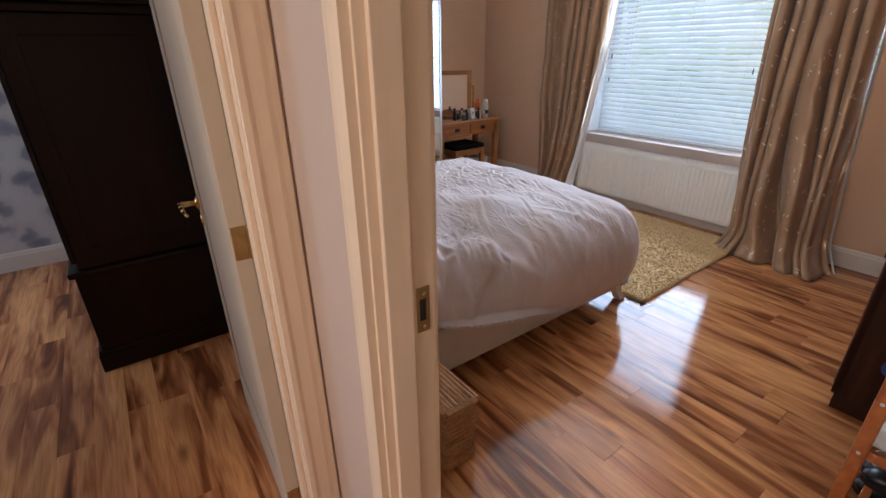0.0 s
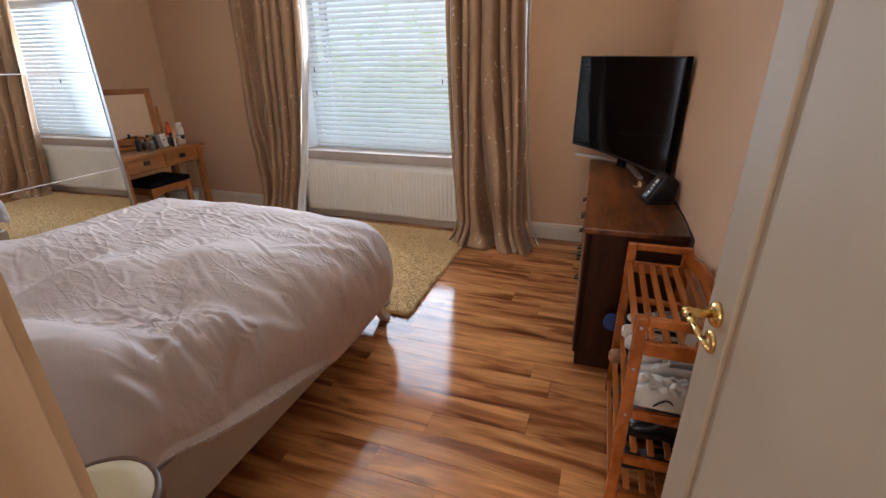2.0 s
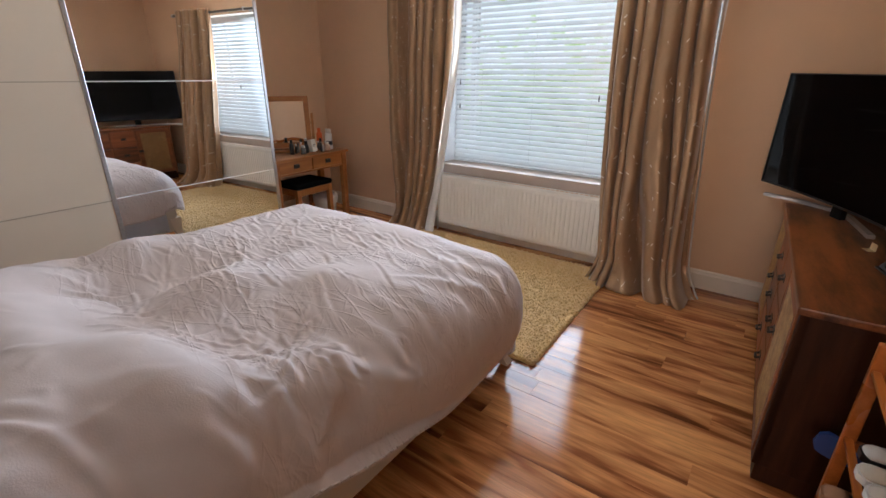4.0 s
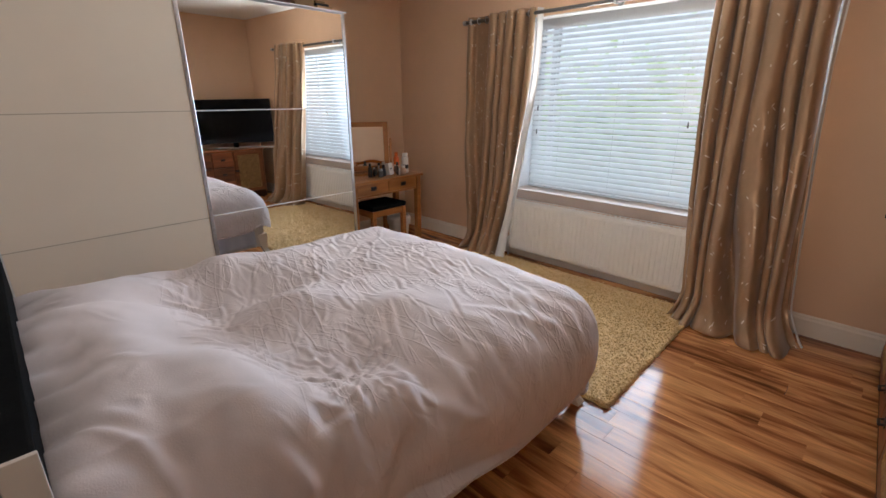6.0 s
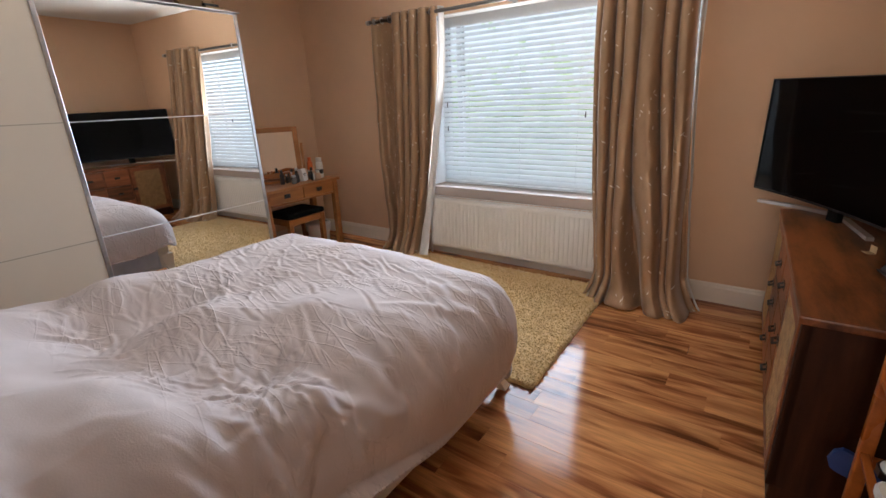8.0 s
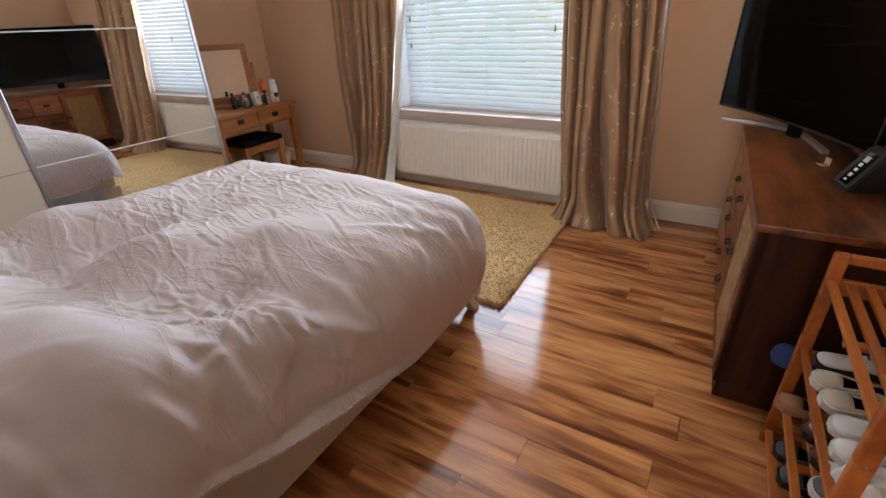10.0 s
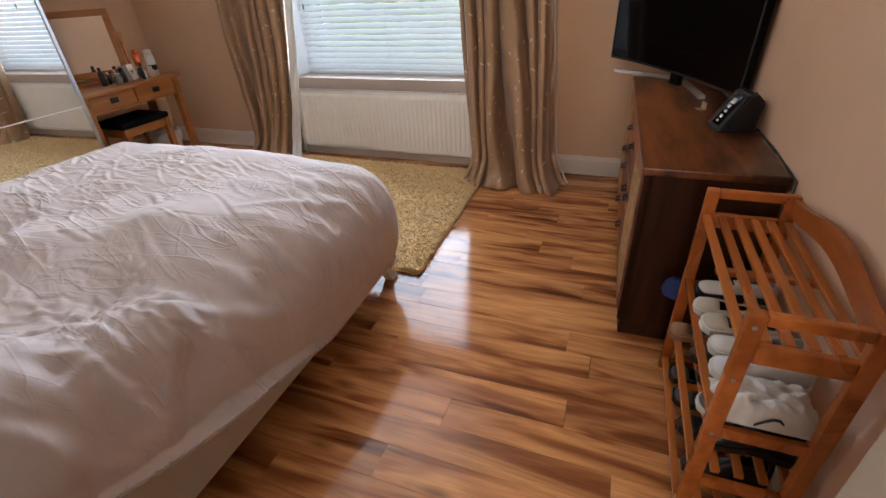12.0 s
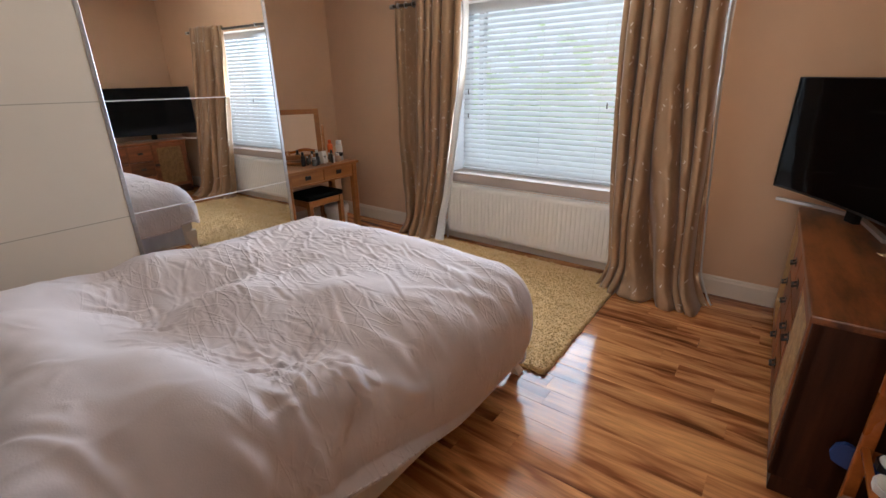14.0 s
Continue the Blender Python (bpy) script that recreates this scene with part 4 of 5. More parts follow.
# creases across the middle, running mostly over the bed's width
for _ in range(330):
    big = rw.rand()
    wrinkle(rw.normal(-0.10, 0.36), rw.uniform(1.18, 2.25), rw.normal(-0.22, 0.34), rw.uniform(0.08, 0.34), rw.uniform(0.006, 0.012), rw.choice((1, 1, -1)) * (0.0014 + 0.0038 * big * big), rw.normal(0, 0.8))
# the tugged knot near one edge, its creases running out from it
for _ in range(95):
    w = rw.uniform(0, 2 * math.pi)
    far_out = rw.uniform(0.02, 0.20)
    wrinkle(0.60 + math.cos(w) * far_out * 1.2, 1.36 + math.sin(w) * far_out, w + rw.normal(0, 0.45), rw.uniform(0.06, 0.20), rw.uniform(0.006, 0.012), rw.choice((1, 1, -1)) * rw.uniform(0.002, 0.007), rw.normal(0, 1.5))
# folds where the cover steps down from the pillows
for k in range(16):
    wrinkle(-0.62 + 0.075 * k + rw.normal(0, 0.02), 1.16 + rw.normal(0, 0.03), rw.normal(0.95, 0.25), rw.uniform(0.12, 0.26), rw.uniform(0.010, 0.018), rw.uniform(0.006, 0.014), rw.normal(0, 0.8))
# long soft folds over the side, and small ones by the hem
for _ in range(46):
    wrinkle(rw.uniform(0.62, 0.95), rw.uniform(0.75, 2.3), rw.normal(0.15, 0.35), rw.uniform(0.20, 0.50), rw.uniform(0.018, 0.036), rw.uniform(0.004, 0.013), rw.normal(0, 0.4))
for _ in range(60):
    wrinkle(rw.uniform(-0.7, 1.05), rw.uniform(0.72, 2.5), rw.uniform(0, math.pi), rw.uniform(0.08, 0.22), rw.uniform(0.008, 0.016), rw.uniform(0.001, 0.0035), rw.normal(0, 1.0))
# pleats along the head edge
q += 0.010 * np.sin(A * 46 + 3 * warp) * np.clip((0.80 - B) / 0.12, 0, 1)
# the wrinkles die out at the hem
q *= np.clip((dmax - d) / 0.018, 0, 1)
nrm = np.stack([dx * np.sin(t), dy * np.sin(t), np.cos(t)], -1)
P = np.stack([X, Y, Z], -1) + nrm * q[..., None]
P[..., 1] = np.maximum(P[..., 1], yh - 0.030 + 0.012 * (vnoise(A * 13, B * 40, 19) - 0.5))
cover = sheet("cover", P.reshape(-1, 3), nu, nv, DUVET, duvet)
sol = cover.modifiers.new("thickness", "SOLIDIFY")
sol.thickness, sol.offset = 0.010, -1
hem_pts = [P[j, nu - 1] for j in range(20, nv, 6)] + [P[nv - 1, i] for i in range(nu - 1, -1, -6)] + [P[j, 0] for j in range(nv - 1, 20, -6)]
bm = bmesh.new()
for a, b in zip(hem_pts, hem_pts[1:]):
    if (Vector(b) - Vector(a)).length > 0.003:
        rod(bm, a, b, 0.004, seg=6)
part("hem", bm, DUVET, duvet, "stitched hem", smooth=True)

# stool and basket beside the bed head
stool = thing("bedside_stool", pose(-0.872, 0.772, 0.0), "tall stool with cream padded top and brown rim beside the bed", "stool")
bm = bmesh.new()
lathe(bm, [(0.113, 0.630), (0.116, 0.645), (0.112, 0.660), (0.080, 0.668), (0.03, 0.670)], 32)
part("seat", bm, CREAM, stool, "cream padded seat", smooth=True)
bm = bmesh.new()
lathe(bm, [(0.112, 0.600), (0.120, 0.605), (0.124, 0.640), (0.121, 0.662), (0.115, 0.660)], 32)
part("rim", bm, wood("stool_brown", (0.14, 0.055, 0.022), (0.06, 0.022, 0.010), 0.4, "z"), stool, "dark brown rim", smooth=True)
for k in range(4):
    a = math.pi / 4 + k * math.pi / 2
    bm = bmesh.new()
    rod(bm, (0.070 * math.cos(a), 0.070 * math.sin(a), 0.605), (0.095 * math.cos(a), 0.095 * math.sin(a), 0.0), 0.016, 0.011)
    part("leg", bm, MAHOGANY, stool)

basket = thing("wicker_basket", pose(-0.915, 0.960, 0.0), "woven wicker storage basket with a lid beside the bed", "basket")
bx, byy, bh = 0.115, 0.062, 0.28
bm = bmesh.new()
box(bm, -bx + 0.008, bx - 0.008, -byy + 0.008, byy - 0.008, 0.005, bh - 0.01)
part("body", bm, WICKER, basket)


def loop_rod(bm, hx, hy, z, r, wave=0.0, ph=0):
    pts = []
    n = 26
    for side in range(4):
        for i in range(n):
            s = -1 + 2 * i / n
            p = {0: (s * hx, -hy), 1: (hx, s * hy), 2: (-s * hx, hy), 3: (-hx, -s * hy)}[side]
            nx, ny = {0: (0, -1), 1: (1, 0), 2: (0, 1), 3: (-1, 0)}[side]
            w = wave * (1 if (i + ph) % 2 else -1)
            pts.append(Vector((p[0] + nx * w, p[1] + ny * w, z)))
    for a, b in zip(pts, pts[1:] + pts[:1]):
        rod(bm, a, b, r, seg=5)


for k in range(13):
    bm = bmesh.new()
    loop_rod(bm, bx, byy, 0.012 + k * 0.0205, 0.0088, 0.005, k)
    part("weave", bm, WICKER, basket)
bm = bmesh.new()
loop_rod(bm, bx + 0.004, byy + 0.004, bh, 0.013)
part("lid_rim", bm, WICKER, basket, "thick woven rim")
for k in range(7):
    y = -byy + 0.012 + k * (2 * byy - 0.024) / 6
    bm = bmesh.new()
    rod(bm, (-bx, y, bh + 0.004 * (k % 2)), (bx, y, bh + 0.004 * ((k + 1) % 2)), 0.011, seg=6)
    part("lid_strand", bm, WICKER, basket)

# ---- sliding wardrobe ----
ward = thing("wardrobe", pose(-3.567, 2.905, 0.0, 0, 0, 2.0), "tall sliding wardrobe with one mirrored and one plain cream door", "wardrobe")
WT, WL = 2.03, 2.27
boxes("carcass", DOORPANEL, ward, [(-0.62, -0.075, -0.022, 0.0, 0.0, WT), (-0.62, -0.075, -WL, -WL + 0.022, 0.0, WT), (-0.62, -0.075, -WL + 0.022, -0.022, WT - 0.022, WT), (-0.62, -0.075, -WL + 0.022, -0.022, 0.0, 0.06), (-0.62, -0.605, -WL + 0.022, -0.022, 0.06, WT - 0.022)], 0.001)
boxes("track", STEEL, ward, [(-0.075, 0.035, -WL, 0.0, WT - 0.004, WT + 0.004)], 0.0)
boxes("track", STEEL, ward, [(-0.075, 0.035, -WL, 0.0, 0.0, 0.012)], 0.0)


def sliding_door(y0, y1, x, mats, name):
    d = new(name)
    d.parent = ward
    d.matrix_local = Matrix.Translation((x, 0, 0))
    z0, z1, st = 0.016, WT - 0.008, 0.026
    boxes("stile", STEEL, d, [(-0.030, 0.004, y0, y0 + st, z0, z1)], 0.004)
    boxes("stile", STEEL, d, [(-0.030, 0.004, y1 - st, y1, z0, z1)], 0.004)
    for a, b in ((z0 + 0.004, 0.655), (0.661, 1.337), (1.343, z1 - 0.004)):
        boxes("pane", mats, d, [(-0.012, -0.002, y0 + st, y1 - st, a, b)], 0.0)
    for z in (0.655, 1.337):
        boxes("bar", UPVC if mats is MIRROR else SEAM, d, [(-0.012, 0.0005, y0 + st, y1 - st, z, z + 0.006)], 0.0)
    boxes("rail", STEEL, d, [(-0.030, 0.003, y0 + st, y1 - st, z1 - 0.004, z1)], 0.0)
    boxes("rail", STEEL, d, [(-0.030, 0.003, y0 + st, y1 - st, z0, z0 + 0.004)], 0.0)
    return d


dm = sliding_door(-1.215, -0.004, 0.0, MIRROR, "mirror_door")
dm["label"] = "mirrored sliding door in a metal frame"
dp = sliding_door(-WL + 0.004, -1.195, 0.036, DOORPANEL, "panel_door")
dp["label"] = "plain cream sliding door in three panels"


def on_wardrobe(name, y, x, label, category):
    return thing(name, ward.matrix_world @ pose(x, y, WT + 0.004), label, category)


case = on_wardrobe("suitcase", -0.62, -0.30, "dark maroon suitcase lying on the wardrobe", "suitcase")
bm = bmesh.new()
box(bm, -0.22, 0.22, -0.33, 0.23, 0.012, 0.17, 0.02)
part("shell", bm, material("maroon_vinyl", (0.075, 0.018, 0.014), 0.4, vary=0.2, scale=12, bump=0.1, bump_scale=150), case)
boxes("band", BLACK, case, [(-0.223, 0.223, -0.333, 0.233, 0.085, 0.095)], 0.0)
for y in (-0.10, -0.03, 0.05):
    boxes("label_mark", CEIL, case, [(0.2205, 0.2225, y, y + 0.035, 0.022, 0.034)], 0.0, "small white mark")
for x, y in ((-0.18, -0.3), (0.18, -0.3), (-0.18, 0.2), (0.18, 0.2)):
    boxes("foot", BLACK, case, [(x - 0.015, x + 0.015, y - 0.015, y + 0.015, 0.0, 0.014)], 0.0)
carton = on_wardrobe("cardboard_box", -0.29, -0.25, "brown cardboard box on the wardrobe", "box")
bm = bmesh.new()
box(bm, -0.17, 0.17, -0.075, 0.085, 0.0, 0.16, 0.003)
part("body", bm, material("cardboard", (0.26, 0.155, 0.075), 0.8, vary=0.08, scale=10), carton)
boxes("flap", material("cardboard_flap", (0.30, 0.18, 0.09), 0.8), carton, [(-0.17, 0.17, -0.074, 0.004, 0.161, 0.165)], 0.0)
boxes("flap", material("cardboard_flap_2", (0.30, 0.18, 0.09), 0.8), carton, [(-0.17, 0.17, 0.006, 0.084, 0.161, 0.165)], 0.0)
album = on_wardrobe("album_stack", -0.115, -0.22, "stack of black and tan albums on the wardrobe", "albums")
for k, (w, mat) in enumerate(((0.075, BLACK), (0.068, material("tan_cover", (0.42, 0.27, 0.13), 0.6)), (0.060, BLACK), (0.048, material("tan_cover_2", (0.35, 0.22, 0.11), 0.6)))):
    boxes("album", mat, album, [(-0.15 + 0.01 * k, 0.17 - 0.012 * k, -0.075, w - 0.014 * k, 0.018 * k, 0.018 * k + 0.0165)], 0.003)

# ---- dresser along the right wall ----
dresser = thing("dresser", pose(0.098, 2.40, 0.0, 0, 0, 1.6), "dark sheesham wood dresser with cane doors and drawers against the wall", "dresser")
DL, DF, DB, DH = 1.50, -0.205, 0.200, 0.72
bm = bmesh.new()
box(bm, DF - 0.012, DB, -0.012, DL + 0.012, DH - 0.028, DH, 0.006)
part("top", bm, WALNUT, dresser, "polished brown top with swirling grain")
# sides, back, plinth and near stile take the wood with shade in its colour
boxes("side_panel", WALNUTSHADED, dresser, [(DF + 0.004, DB, 0.0, 0.025, 0.075, DH - 0.028)], 0.003)
boxes("side_panel", WALNUTSHADED, dresser, [(DF + 0.004, DB, DL - 0.025, DL, 0.075, DH - 0.028)], 0.003)
boxes("back", WALNUTSHADED, dresser, [(DB - 0.012, DB - 0.002, 0.025, DL - 0.025, 0.075, DH - 0.028)], 0.0)
boxes("bottom", WALNUTSHADED, dresser, [(DF + 0.004, DB - 0.012, 0.025, DL - 0.025, 0.075, 0.10)], 0.0)
boxes("plinth", WALNUTSHADED, dresser, [(DF + 0.012, DB, 0.006, DL - 0.006, 0.0, 0.075)], 0.004)
cols = [(0.03, 0.44), (0.455, 0.745), (0.755, 1.045), (1.06, 1.47)]
boxes("divider", WALNUTSHADED, dresser, [(DF, DF + 0.03, 0.0, 0.028, 0.075, DH - 0.028)], 0.003)
for y in (0.4475, 0.750, 1.0525):
    boxes("divider", WALNUTFRONT, dresser, [(DF, DF + 0.04, y - 0.006, y + 0.006, 0.10, DH - 0.028)], 0.002)
boxes("divider", WALNUTFRONT, dresser, [(DF, DF + 0.03, DL - 0.028, DL, 0.075, DH - 0.028)], 0.003)


def cup_pull(parent, y, z, x):
    bm = bmesh.new()
    box(bm, x - 0.003, x, y - 0.030, y + 0.030, z - 0.012, z + 0.016, 0.001)
    rod(bm, (x - 0.018, y - 0.022, z - 0.004), (x - 0.018, y + 0.022, z - 0.004), 0.006)
    for s in (-0.022, 0.022):
        rod(bm, (x - 0.018, y + s, z - 0.004), (x, y + s, z + 0.004), 0.005)
    return part("handle", bm, BLACK, parent, "black iron pull")


for c in (1, 2):
    y0_, y1_ = cols[c]
    for z0, z1 in ((0.105, 0.285), (0.292, 0.482), (0.489, 0.688)):
        dr = boxes("drawer", WALNUTFRONT, dresser, [(DF - 0.006, DF + 0.018, y0_ + 0.003, y1_ - 0.003, z0, z1)], 0.004, "reddish brown drawer front")
        cup_pull(dr, (y0_ + y1_) / 2, (z0 + z1) / 2, DF - 0.006)
for c in (0, 3):
    y0_, y1_ = cols[c]
    dd = new("cane_door")
    dd.parent = dresser
    dd["label"] = "framed door with woven cane panel"
    f = 0.045
    bm = bmesh.new()
    for q in [(y0_, y0_ + f, 0.105, 0.688), (y1_ - f, y1_, 0.105, 0.688), (y0_ + f, y1_ - f, 0.105, 0.105 + f), (y0_ + f, y1_ - f, 0.688 - f, 0.688)]:
        box(bm, DF - 0.006, DF + 0.016, q[0], q[1], q[2], q[3], 0.003)
    part("door_frame", bm, WALNUTFRONT, dd)
    boxes("backing", WALNUTSHADED, dd, [(DF + 0.006, DF + 0.012, y0_ + f, y1_ - f, 0.105 + f, 0.688 - f)], 0.0)
    bm = bmesh.new()
    a0, a1, b0, b1 = y0_ + f, y1_ - f, 0.105 + f, 0.688 - f
    n1, n2 = int((a1 - a0) / 0.012), int((b1 - b0) / 0.012)
    for k in range(n1 + 1):
        y = a0 + k * (a1 - a0) / n1
        box(bm, DF - 0.003, DF - 0.001, y - 0.0022, y + 0.0022, b0, b1)
    for k in range(n2 + 1):
        z = b0 + k * (b1 - b0) / n2
        box(bm, DF - 0.0045, DF - 0.003, a0, a1, z - 0.0022, z + 0.0022)
    for k in range(-n2, n1, 2):
        for s in (1, -1):
            u0, u1 = max(0, k), min(n1, k + n2)
            if u1 - u0 < 2:
                continue
            ya, yb = a0 + u0 * (a1 - a0) / n1, a0 + u1 * (a1 - a0) / n1
            za, zb = b0 + (u0 - k) * (b1 - b0) / n2, b0 + (u1 - k) * (b1 - b0) / n2
            if s < 0:
                za, zb = b0 + b1 - za, b0 + b1 - zb
            rod(bm, (DF - 0.005, ya, za), (DF - 0.005, yb, zb), 0.0016, seg=4)
    cane = part("cane_panel", bm, CANE, dd, "pale woven cane")
    cane["kind"] = "stuff"
    cup_pull(dd, y1_ - 0.02 if c == 0 else y0_ + 0.02, 0.42, DF - 0.006)

# television
NECK = material("matt_black", (0.004, 0.004, 0.004), 0.8, vary=0.1, spec=0.1)
TA, TB = Vector((-0.308, 4.035, 0)), Vector((0.238, 3.100, 0))
ang = math.degrees(math.atan2((TA - TB).y, (TA - TB).x))
tv = thing("television", pose(*((TA + TB) / 2), 0, 0, ang) @ pose(0, 0, 0, 0, -0.9, 0), "black curved television with a silver boomerang foot on the dresser", "television")
TW = (TA - TB).length / 2
# local x along the screen, local +y towards the viewer
SAG = 0.054


def curved(name, y_front, y_back, x0, x1, z0, z1, mat, label=""):
    """A slab bent along the screen's curve."""
    bm = bmesh.new()
    prev = None
    for i in range(41):
        x = x0 + (x1 - x0) * i / 40
        c = SAG * ((x / TW) ** 2 - 1)
        ring = [bm.verts.new((x, y + c, z)) for y, z in ((y_back, z0), (y_front, z0), (y_front, z1), (y_back, z1))]
        if prev:
            for q in range(4):
                bm.faces.new((prev[q], prev[(q + 1) % 4], ring[(q + 1) % 4], ring[q]))
        else:
            bm.faces.new(ring[::-1])
        prev = ring
    bm.faces.new(prev)
    return part(name, bm, mat, tv, label)


curved("casing", -0.004, -0.038, -TW, TW, 0.798, 1.406, NECK)
curved("bezel", 0.003, -0.004, -TW, TW, 0.798, 0.808, BLACK)
curved("bezel", 0.003, -0.004, -TW, TW, 1.401, 1.406, BLACK)
curved("bezel", 0.003, -0.004, -TW, -TW + 0.006, 0.808, 1.401, BLACK)
curved("bezel", 0.003, -0.004, TW - 0.006, TW, 0.808, 1.401, BLACK)
nu, nv = 60, 3
sv = []
for j in range(nv):
    for i in range(nu):
        x = (-1 + 2 * i / (nu - 1)) * (TW - 0.006)
        sv.append((x, -0.001 + SAG * ((x / TW) ** 2 - 1), 0.808 + j * 0.2965))
sheet("screen", sv, nu, nv, SCREEN, tv, "dark glossy curved screen")
bm = bmesh.new()
box(bm, -0.035, 0.035, -0.100, -0.070, 0.738, 0.86, 0.004)
part("neck", bm, NECK, tv)
inv = tv.matrix_world.inverted()
pts = [Vector(p) for p in ((-0.268, 4.035, 0.732), (-0.10, 3.945, 0.732), (0.045, 3.82, 0.732), (0.100, 3.70, 0.732), (0.150, 3.36, 0.732))]
bm = bmesh.new()
prev = None
for k, p in enumerate(pts):
    tng = (pts[min(k + 1, 4)] - pts[max(k - 1, 0)]).normalized()
    nn = Vector((-tng.y, tng.x, 0))
    ring = [bm.verts.new(inv @ (p + nn * a + Vector((0, 0, b)))) for a, b in ((-0.014, -0.011), (0.014, -0.011), (0.014, 0.006), (-0.014, 0.006))]
    if prev:
        for q in range(4):
            bm.faces.new((prev[q], prev[(q + 1) % 4], ring[(q + 1) % 4], ring[q]))
    else:
        bm.faces.new(ring[::-1])
    prev = ring
bm.faces.new(prev)
part("foot", bm, SILVER, tv, "silver boomerang foot")

# clock radio
WPLASTIC_MARK = material("white_print", (0.72, 0.74, 0.74), 0.5, vary=0.02)
clock = thing("clock_radio", pose(0.205, 2.900, DH, 0, 0, 14) @ Matrix.Scale(1.08, 4), "black wedge-shaped clock radio with a pale display on the dresser", "clock radio")
bm = bmesh.new()
ring = [(-0.062, 0.004), (0.055, 0.004), (0.068, 0.100), (0.034, 0.132), (0.010, 0.126)]
ends = [[bm.verts.new((x, y, z)) for x, z in ring] for y in (-0.058, 0.058)]
for k in range(5):
    bm.faces.new((ends[0][k], ends[0][(k + 1) % 5], ends[1][(k + 1) % 5], ends[1][k]))
bm.faces.new(ends[0][::-1])
bm.faces.new(ends[1])
bmesh.ops.bevel(bm, geom=list(bm.edges), offset=0.005, segments=2, affect="EDGES")
part("body", bm, BLACK, clock)
tilt = Matrix.Translation((-0.026, 0, 0.065)) @ Euler((0, radians(-59.5), 0)).to_matrix().to_4x4()
bm = bmesh.new()
box(bm, -0.058, 0.058, -0.030, 0.022, 0.001, 0.004, 0.001, tilt)
part("display", bm, SCREEN, clock, "glossy black display strip")
bm = bmesh.new()
for x, w, y0_, y1_ in ((-0.044, 0.007, -0.010, 0.004), (-0.026, 0.013, -0.012, 0.006), (-0.006, 0.010, -0.012, 0.006), (0.012, 0.012, -0.010, 0.008), (0.034, 0.020, -0.016, 0.010)):
    box(bm, x - w / 2, x + w / 2, y0_, y1_, 0.0045, 0.0052, 0, tilt)
part("printed_mark", bm, WPLASTIC_MARK, clock, "white display marks")
bm = bmesh.new()
for k in range(4):
    rod(bm, (0.038 + 0.006 * k, -0.030 + 0.020 * k, 0.122 - 0.005 * k), (0.038 + 0.006 * k, -0.030 + 0.020 * k, 0.130 - 0.005 * k), 0.006, seg=10)
part("button", bm, BLACK, clock)
boxes("base", BLACK, clock, [(-0.066, 0.062, -0.062, 0.062, 0.0, 0.006)], 0.002)
card = thing("small_card", pose(0.14, 3.18, DH, 0, 0, 20), "small pale folded card on the dresser", "card")
bm = bmesh.new()
box(bm, -0.002, 0.0, -0.02, 0.02, 0.0, 0.03)
box(bm, -0.03, -0.002, -0.02, 0.02, 0.0, 0.002)
part("sheet", bm, CREAM, card)
cable = thing("power_cable", pose(0, 0, 0), "black cable running behind the dresser down to the floor", "cable")
bm = bmesh.new()
cp = [(0.268, 2.99, 0.725), (0.288, 2.93, 0.724), (0.293, 2.84, 0.726), (0.300, 2.60, 0.724), (0.304, 2.375, 0.715), (0.306, 2.352, 0.55), (0.307, 2.348, 0.15)]
for a, b in zip(cp, cp[1:]):
    rod(bm, a, b, 0.004, seg=8)
part("lead", bm, BLACK, cable, smooth=True)

# ---- bamboo shoe rack ----
rack = thing("shoe_rack", pose(0.060, 1.66, 0.0, 0, 0, 0.4), "orange bamboo shoe rack with four slatted shelves full of shoes", "shoe rack")
RKW, RKL = 0.232, 0.605
SHELF = (0.05, 0.215, 0.400, 0.630)
for y in (0.0, RKL - 0.024):
    for x in (0.0, RKW - 0.034):
        boxes("post", BAMBOO, rack, [(x, x + 0.034, y, y + 0.024, 0.0, 0.722)], 0.005)
    boxes("end_rail", BAMBOO, rack, [(0.034, RKW - 0.034, y + 0.002, y + 0.022, 0.695, 0.722)], 0.005)
    boxes("end_rail", BAMBOO, rack, [(0.034, RKW - 0.034, y + 0.002, y + 0.022, 0.600, 0.645)], 0.004)
    for z in SHELF[:3]:
        boxes("end_rail", BAMBOO, rack, [(0.034, RKW - 0.034, y + 0.004, y + 0.020, z - 0.034, z - 0.002)], 0.003)
slat_cache = {}
for si, z in enumerate(SHELF):
    n = 6 if si == 3 else 5
    for k in range(n):
        w = 0.020
        x = 0.004 + k * (RKW - 0.008 - w) / (n - 1)
        key = "slat"
        if key not in slat_cache:
            bm = bmesh.new()
            box(bm, 0, w, 0.0245, RKL - 0.0245, 0, 0.014, 0.003)
            ob = part("slat", bm, BAMBOO, rack)
            slat_cache[key] = ob.data
        else:
            ob = new("slat", slat_cache[key])
            ob.parent = rack
        ob.matrix_local = Matrix.Translation((x, 0, z))
for z in SHELF:
    boxes("cross_rail", BAMBOO, rack, [(0.006, RKW - 0.006, RKL / 2 - 0.012, RKL / 2 + 0.012, z - 0.014, z - 0.0005)], 0.003)
bm = bmesh.new()
boxes_n = 14
